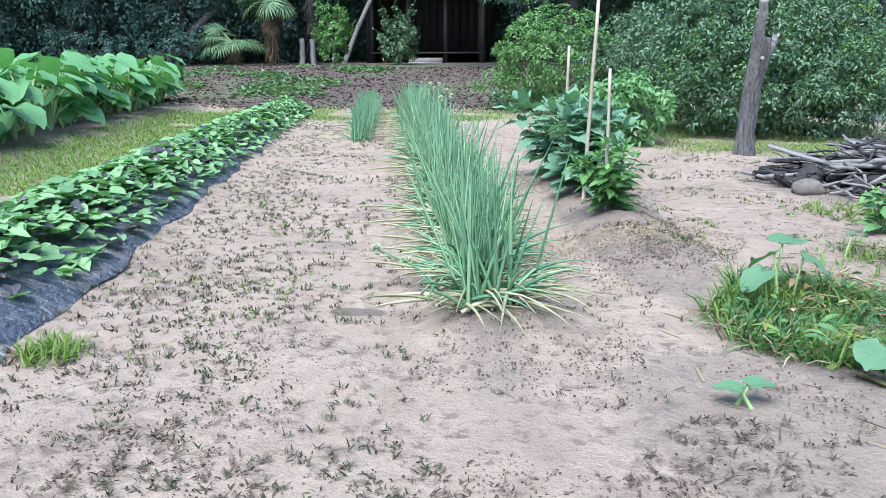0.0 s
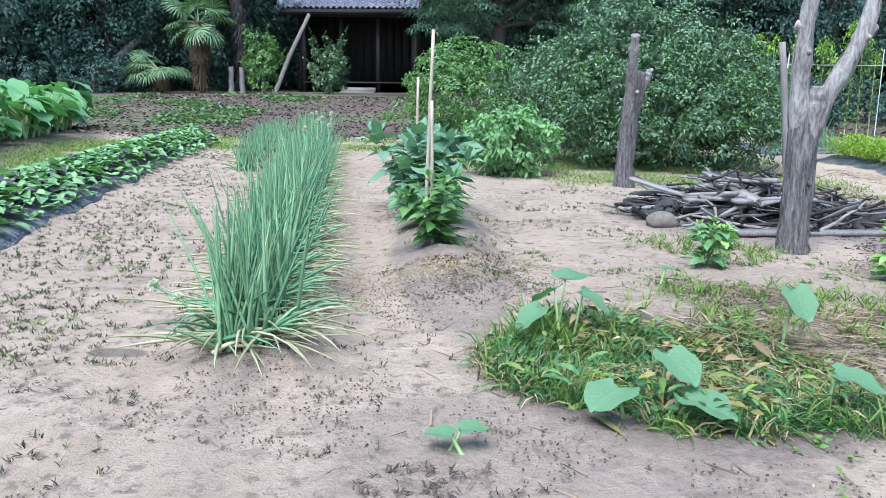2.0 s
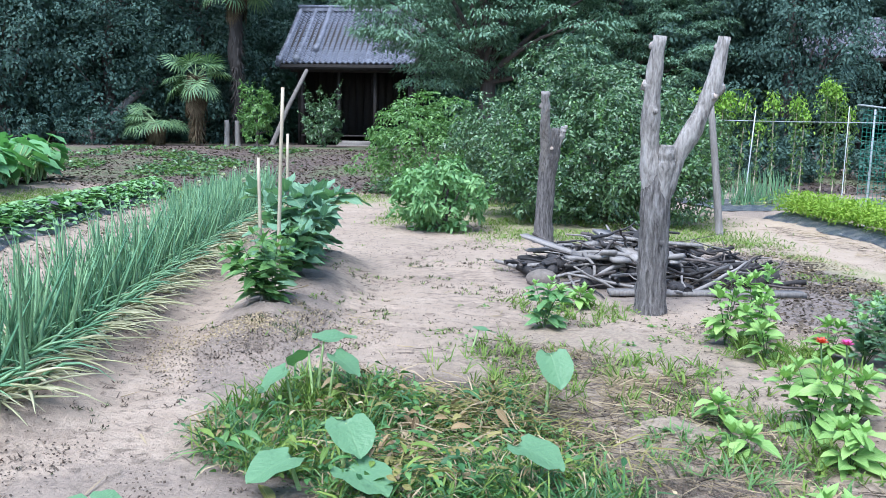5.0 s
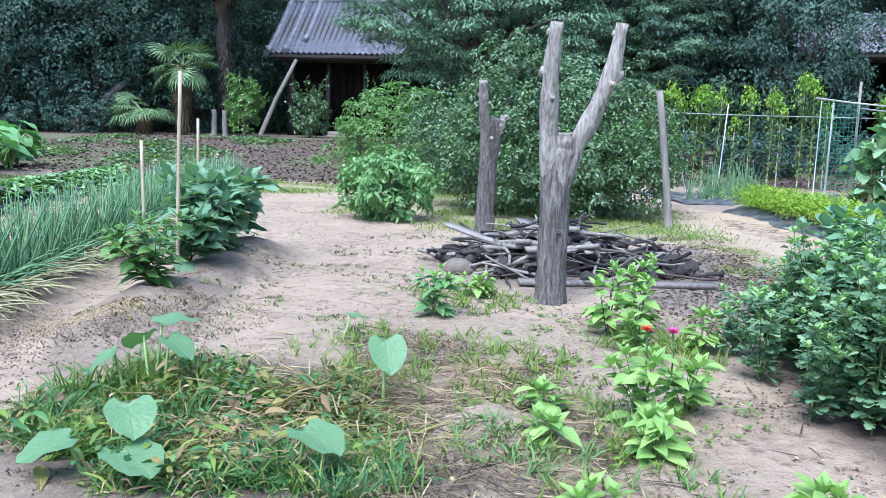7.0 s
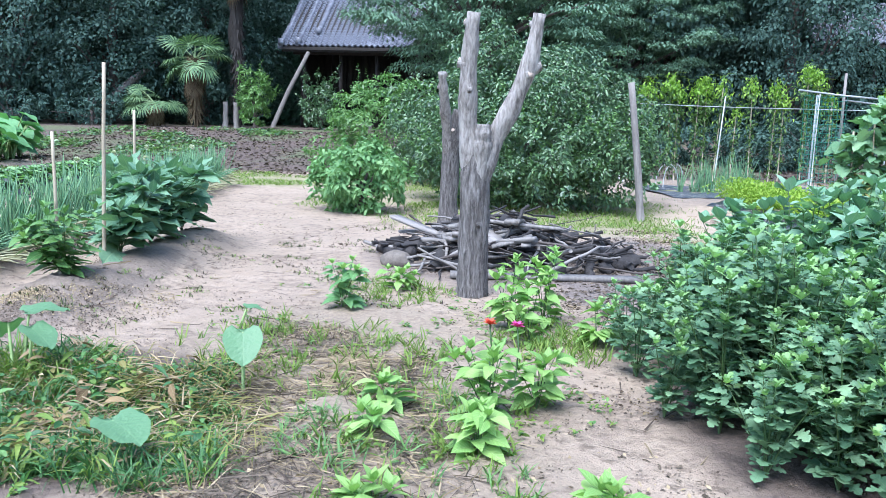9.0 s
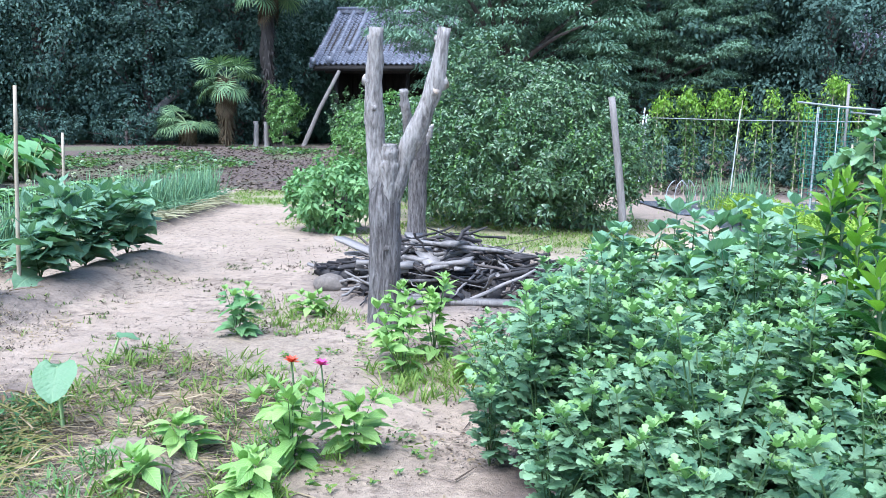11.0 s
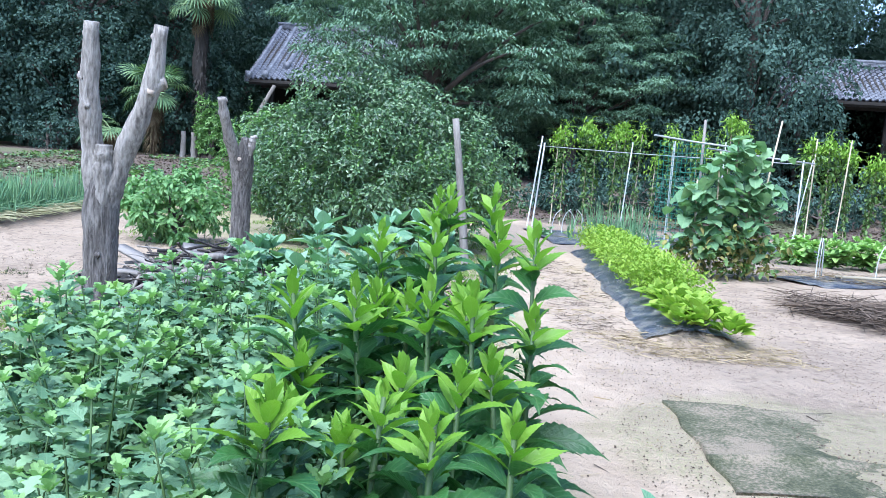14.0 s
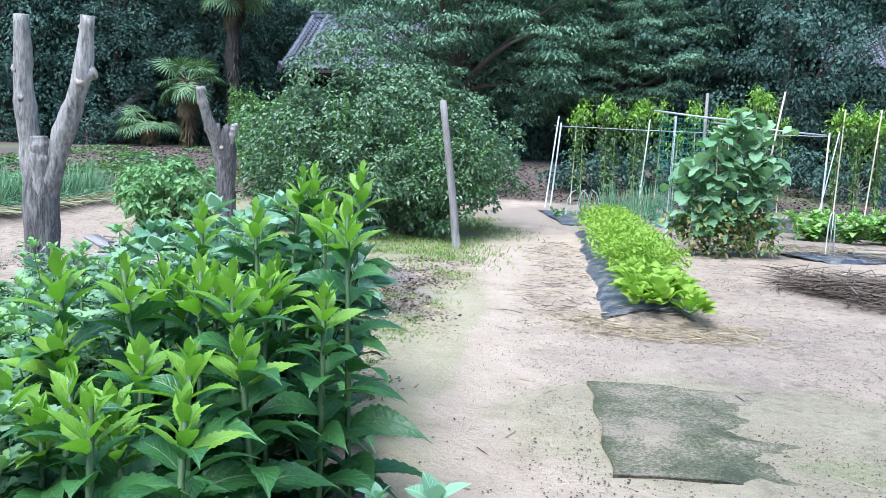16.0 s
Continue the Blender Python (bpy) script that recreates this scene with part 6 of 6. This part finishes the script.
scatter_stuff("twigs", 500, box_area(0.4, 5.5, 1.9, 9.5), "thin", 0.14, 0.007, [M_STRAW, M_CRUMB], "broken twigs and straw lying about", "twigs", -0.02, 0.06, 0.0, 1007)
scatter_stuff("grass", 34000, box_area(-4.95, -2.9, 4.0, 17.5, -0.205, 0.8, -0.35), "thin", 0.07, 0.010, [M_GRASS], "short bright grass between the vegetable beds", "grass", 0.5, 2.5, 0.3, 1010)
scatter_stuff("grass", 9000, box_area(-6.5, -0.3, 15.8, 19.6, 0, 0.7, -0.1), "thin", 0.09, 0.012, [M_GRASS], "short bright grass at the foot of the bank", "grass", 0.5, 2.5, 0.3, 1011)
scatter_stuff("grass", 15000, box_area(2.2, 6.1, 10.8, 16.8, 0, 0.9, -0.15), "thin", 0.07, 0.009, [M_GRASS], "short grass under the citrus trees", "grass", 0.4, 2.2, 0.3, 1012)
scatter_stuff("grass", 7000, box_area(5.9, 6.7, 3.5, 12.0, -0.08, 1.6, 0.0), "thin", 0.05, 0.007, [M_GRASS], "thin grass along the path's edge", "grass", 0.4, 2.2, 0.3, 1013)
scatter_stuff("grass", 5000, box_area(0.6, 2.6, 12.5, 18.0, 0, 0.8, 0.0), "thin", 0.08, 0.011, [M_GRASS], "short grass before the bank", "grass", 0.4, 2.2, 0.3, 1014)
scatter_stuff("fallen_leaves", 15000, box_area(-13, 1.5, 19.3, 33, 0), "rhomb", 0.10, 0.06, [M_LITTER], "fallen brown leaves covering the bank", "leaf litter", -0.1, 0.5, 0.1, 1020)
scatter_stuff("fallen_leaves", 7000, box_area(3, 18, 23.5, 33, 0), "rhomb", 0.11, 0.07, [M_LITTER], "fallen brown leaves under the wood", "leaf litter", -0.1, 0.5, 0.1, 1021)
scatter_stuff("fallen_leaves", 6000, round_area(5.25, 8.1, 0.95, 2.2), "rhomb", 0.035, 0.022, [M_LITTER], "bark chips and leaf litter beside the brush pile", "leaf litter", -0.1, 0.4, 0.0, 1022)
scatter_stuff("ground_cover", 9000, box_area(-12.5, -4.5, 22.5, 32, 0, 0.35, 0.02), "ovate", 0.12, 0.08, [M_CITRUS, M_BEAN], "low green ground cover on the bank", "ground cover", -0.1, 0.6, 0.2, 1023, 1, 0.12)
scatter_stuff("ground_cover", 5000, box_area(-0.6, 2.2, 19.2, 23, 0), "ovate", 0.10, 0.07, [M_CITRUS], "low ivy at the foot of the citrus tree", "ground cover", -0.1, 0.6, 0.2, 1024, 1, 0.25)

# ---- weedy patch ----
scatter_stuff("weeds", 2600, round_area(2.2, 3.72, 0.72, 0.88), "blade", 0.19, 0.0075, [M_TALL, M_GRASS, M_PEPPER, M_STRAW, M_TALL], "tangled green weeds filling a shallow hollow", "weeds", 0.3, 2.5, 0.6, 1030, 3)
scatter_stuff("weeds", 300, round_area(2.15, 3.65, 0.74, 0.85), "ovate", 0.045, 0.02, [M_TALL, M_PEPPER, M_GRASS, M_PEPPER, M_YELLOWED, M_TALL], "small leafy weeds in the hollow", "weeds", -0.2, 0.9, 0.3, 1031, 3, 0.16)
scatter_stuff("weeds", 150, round_area(2.1, 3.6, 0.62, 0.72), "lance", 0.11, 0.02, [M_PEPPER, M_TALL, M_GRASS], "long-leaved weeds among the grass", "weeds", -0.1, 1.2, 0.5, 1048, 2, 0.16)
scatter_stuff("weeds", 260, round_area(1.72, 3.8, 0.3, 0.7), "blade", 0.25, 0.006, [M_GRASS, M_TALL], "taller grass along the hollow's edge", "weeds", 0.8, 3.5, 0.4, 1046, 5)
scatter_stuff("weeds", 150, round_area(2.75, 3.3, 0.3, 0.4), "blade", 0.2, 0.006, [M_TALL, M_GRASS], "taller grass along the hollow's edge", "weeds", 0.8, 3.0, 0.4, 1047, 5)
scatter_stuff("withered_leaves", 160, round_area(2.2, 3.7, 0.62, 0.7), "lance", 0.085, 0.03, [M_WITHERED, M_YELLOWED, M_STRAW, M_WITHERED], "brown curled leaves caught among the weeds", "withered leaves", -0.3, 0.6, 0.4, 1049, 1, 0.17)
scatter_stuff("dry_grass", 1500, round_area(2.4, 3.8, 0.62, 0.7), "thin", 0.2, 0.006, [M_STRAW, M_YELLOWED], "bleached dry grass lying over the weeds", "dry grass", 0.0, 0.5, 0.3, 1032, 1, 0.12)
scatter_stuff("dry_grass", 5200, round_area(3.2, 4.0, 0.7, 1.2), "thin", 0.15, 0.005, [M_STRAW, M_CRUMB, M_STRAW, M_LITTER], "straw mulch on bare soil", "straw", -0.02, 0.18, 0.05, 1033, 1, 0.02)
scatter_stuff("grass", 170, round_area(3.2, 4.7, 0.9, 0.8), "thin", 0.11, 0.007, [M_GRASS], "patchy grass among the straw", "grass", 0.5, 2.5, 0.3, 1034, 7)
scatter_stuff("grass", 210, round_area(3.75, 3.55, 0.6, 0.75), "thin", 0.10, 0.007, [M_GRASS, M_PEPPER], "grass among the young zinnias", "grass", 0.5, 2.5, 0.3, 1035, 7)
scatter_stuff("grass", 110, round_area(4.35, 5.25, 0.35, 0.4), "thin", 0.13, 0.007, [M_GRASS], "grass round the zinnias", "grass", 0.5, 2.5, 0.3, 1036, 7)
scatter_stuff("grass", 90, round_area(3.1, 6.6, 0.45, 0.5), "thin", 0.10, 0.007, [M_GRASS], "grass round the pile's edge", "grass", 0.5, 2.5, 0.3, 1037, 7)
scatter_stuff("grass", 60, round_area(-1.62, 2.95, 0.14, 0.12), "thin", 0.11, 0.006, [M_GRASS], "tuft of bright grass in the sand", "grass", 0.5, 2.5, 0.3, 1038, 6)
scatter_stuff("brushwood", 2600, round_area(10.3, 10.4, 1.0, 0.8, 0.6), "thin", 0.4, 0.010, [M_CRUMB], "heap of dark dry stalks and straw", "brushwood", -0.05, 0.25, 0.05, 1039, 1, 0.12)
scatter_stuff("straw", 900, box_area(7.45, 8.75, 7.6, 8.3), "thin", 0.14, 0.006, [M_STRAW], "straw at the end of the salad bed", "straw", -0.02, 0.2, 0.0, 1040, 1, 0.02)
scatter_stuff("straw", 1300, box_area(6.95, 7.6, 8.0, 13.5, -0.07), "thin", 0.14, 0.005, [M_STRAW, M_CRUMB], "straw along the salad bed", "straw", -0.02, 0.12, 0.0, 1041, 1, 0.01)
scatter_stuff("straw", 2200, box_area(10.2, 13.2, 13.6, 15.0, 0), "thin", 0.2, 0.007, [M_STRAW, M_LITTER], "straw and withered stalks by the poles", "straw", -0.02, 0.12, 0.0, 1042, 1, 0.04)


def lone_leaf(x, y, z, az, tilt, size, label="single large taro leaf on a pale stalk", roll=0.0):
    """One big leaf on its stalk, rising from the weeds."""
    t = empty("taro_shoot", x, y, rise(x, y) - 0.02, label, "taro", "taro shoots in the hollow")
    top = np.array((0, 0, z - rise(x, y) + 0.02))
    w = np.array((math.cos(az), math.sin(az), tilt))
    part("stalk", Build().tube([(-0.05 * w[0], -0.05 * w[1], 0), (-0.02 * w[0], -0.02 * w[1], top[2] * 0.6), top], [0.009, 0.008, 0.005], 6), M_TARO_STALK, t)
    part("leaf", Build().leaves("rounded", top, w, size, size, 0.15, roll), M_PALE_TARO, t)


for spec in ((2.04, 3.2, 0.24, -1.0, -0.4, 0.165), (2.86, 4.15, 0.28, -1.2, -0.9, 0.165), (1.84, 3.12, 0.12, -2.3, -0.12, 0.18), (2.09, 3.05, 0.12, -0.6, -0.1, 0.19), (2.71, 3.22, 0.17, -0.5, -0.15, 0.18),
             (1.66, 4.12, 0.26, 2.5, -0.6, 0.15), (1.72, 4.2, 0.30, 0.7, 0.1, 0.19), (1.80, 4.1, 0.25, -0.3, -0.5, 0.15), (1.58, 3.98, 0.2, -2.6, -0.6, 0.15), (2.46, 5.26, 0.13, 0.5, -0.1, 0.12),
             (1.20, 2.77, 0.06, 2.9, 0.1, 0.10), (1.24, 2.8, 0.07, 0.2, 0.1, 0.10)):
    lone_leaf(*spec)
scatter_stuff("crushed_leaves", 40, round_area(2.2, 3.4, 0.45, 0.4), "lance", 0.12, 0.03, [M_YELLOWED, M_SALAD, M_STRAW], "yellowed and withered leaves among the weeds", "withered leaves", -0.2, 0.5, 0.3, 1045, 1, 0.15)
scatter_stuff("soil_crumbs", 30000, box_area(6.2, 11.5, 2.6, 12.0, 0, 1.1, 0.03), "lump", 0.008, 0.007, [M_CRUMB, M_STRAW], "grit and plant bits on the trodden sand", "soil crumbs", -0.2, 0.7, 0.0, 1050)


def dry_leaf(x, y, turn):
    o = part("fallen_taro_leaf", Build().leaves("lance", (0, 0, 0.015), (1, 0, 0.12), 0.24, 0.06, 0.12, 0.3), M_YELLOWED)
    o.matrix_world = pose(x, y, rise(x, y), 0, 0, turn)
    tagged(o, "long yellowed leaf lying on the soil", "leaf")


dry_leaf(1.72, 3.14, -60)
scatter_stuff("soil_crumbs", 4000, box_area(7.2, 11.5, 4.0, 12.0, 0, 0.7, 0.0), "lump", 0.014, 0.010, [M_CRUMB], "dark crumbs of soil strewn on the trodden sand", "soil crumbs", -0.2, 0.7, 0.0, 1051)
scatter_stuff("twigs", 500, box_area(6.9, 11.0, 4.0, 11.0), "thin", 0.10, 0.006, [M_STRAW, M_CRUMB], "broken twigs and straw beside the path", "twigs", -0.02, 0.06, 0.0, 1052)
scatter_stuff("low_weeds", 700, box_area(2.2, 4.7, 2.6, 6.6, 0, 1.5, 0.02), "ovate", 0.032, 0.014, [M_GRASS, M_PEPPER, M_GRASS], "low leafy weeds spotting the bare soil", "weeds", 0.0, 0.9, 0.3, 1060, 6, 0.03)
scatter_stuff("fallen_leaves", 9000, box_area(2.6, 5.0, 2.4, 6.4, 0, 1.2, 0.0), "rhomb", 0.022, 0.012, [M_LITTER, M_STRAW, M_CRUMB], "plant litter on the soil round the zinnias", "leaf litter", -0.1, 0.5, 0.0, 1061)
scatter_stuff("seedlings", 900, box_area(-2.0, 1.6, 1.8, 5.0, -0.1, 1.6, 0.05), "thin", 0.028, 0.006, [M_SPROUT, M_CRUMB, M_CRUMB], SEED, "seedlings", 0.0, 2.0, 0.3, 1062, 6)
scatter_stuff("fallen_leaves", 7000, box_area(5.9, 6.75, 4.2, 11.0, -0.09, 1.1, -0.1), "rhomb", 0.03, 0.016, [M_LITTER, M_STRAW], "brown leaf bits and bark along the path's edge", "leaf litter", -0.1, 0.4, 0.0, 1063)
scatter_stuff("soil_crumbs", 8000, box_area(7.2, 10.6, 4.3, 8.6, 0, 0.9, -0.12), "lump", 0.011, 0.007, [M_CRUMB, M_LITTER], "dark crumbs and dead moss strewn over the sand", "soil crumbs", -0.1, 0.5, 0.0, 1064)
scatter_stuff("sprouts", 900, box_area(-1.7, -0.5, 3.2, 15.0, -0.2, 1.3, 0.0), "thin", 0.03, 0.007, [M_GRASS, M_SPROUT], "thin yellow-green sprouts beside the film", "seedlings", 0.3, 1.8, 0.3, 1065, 7)
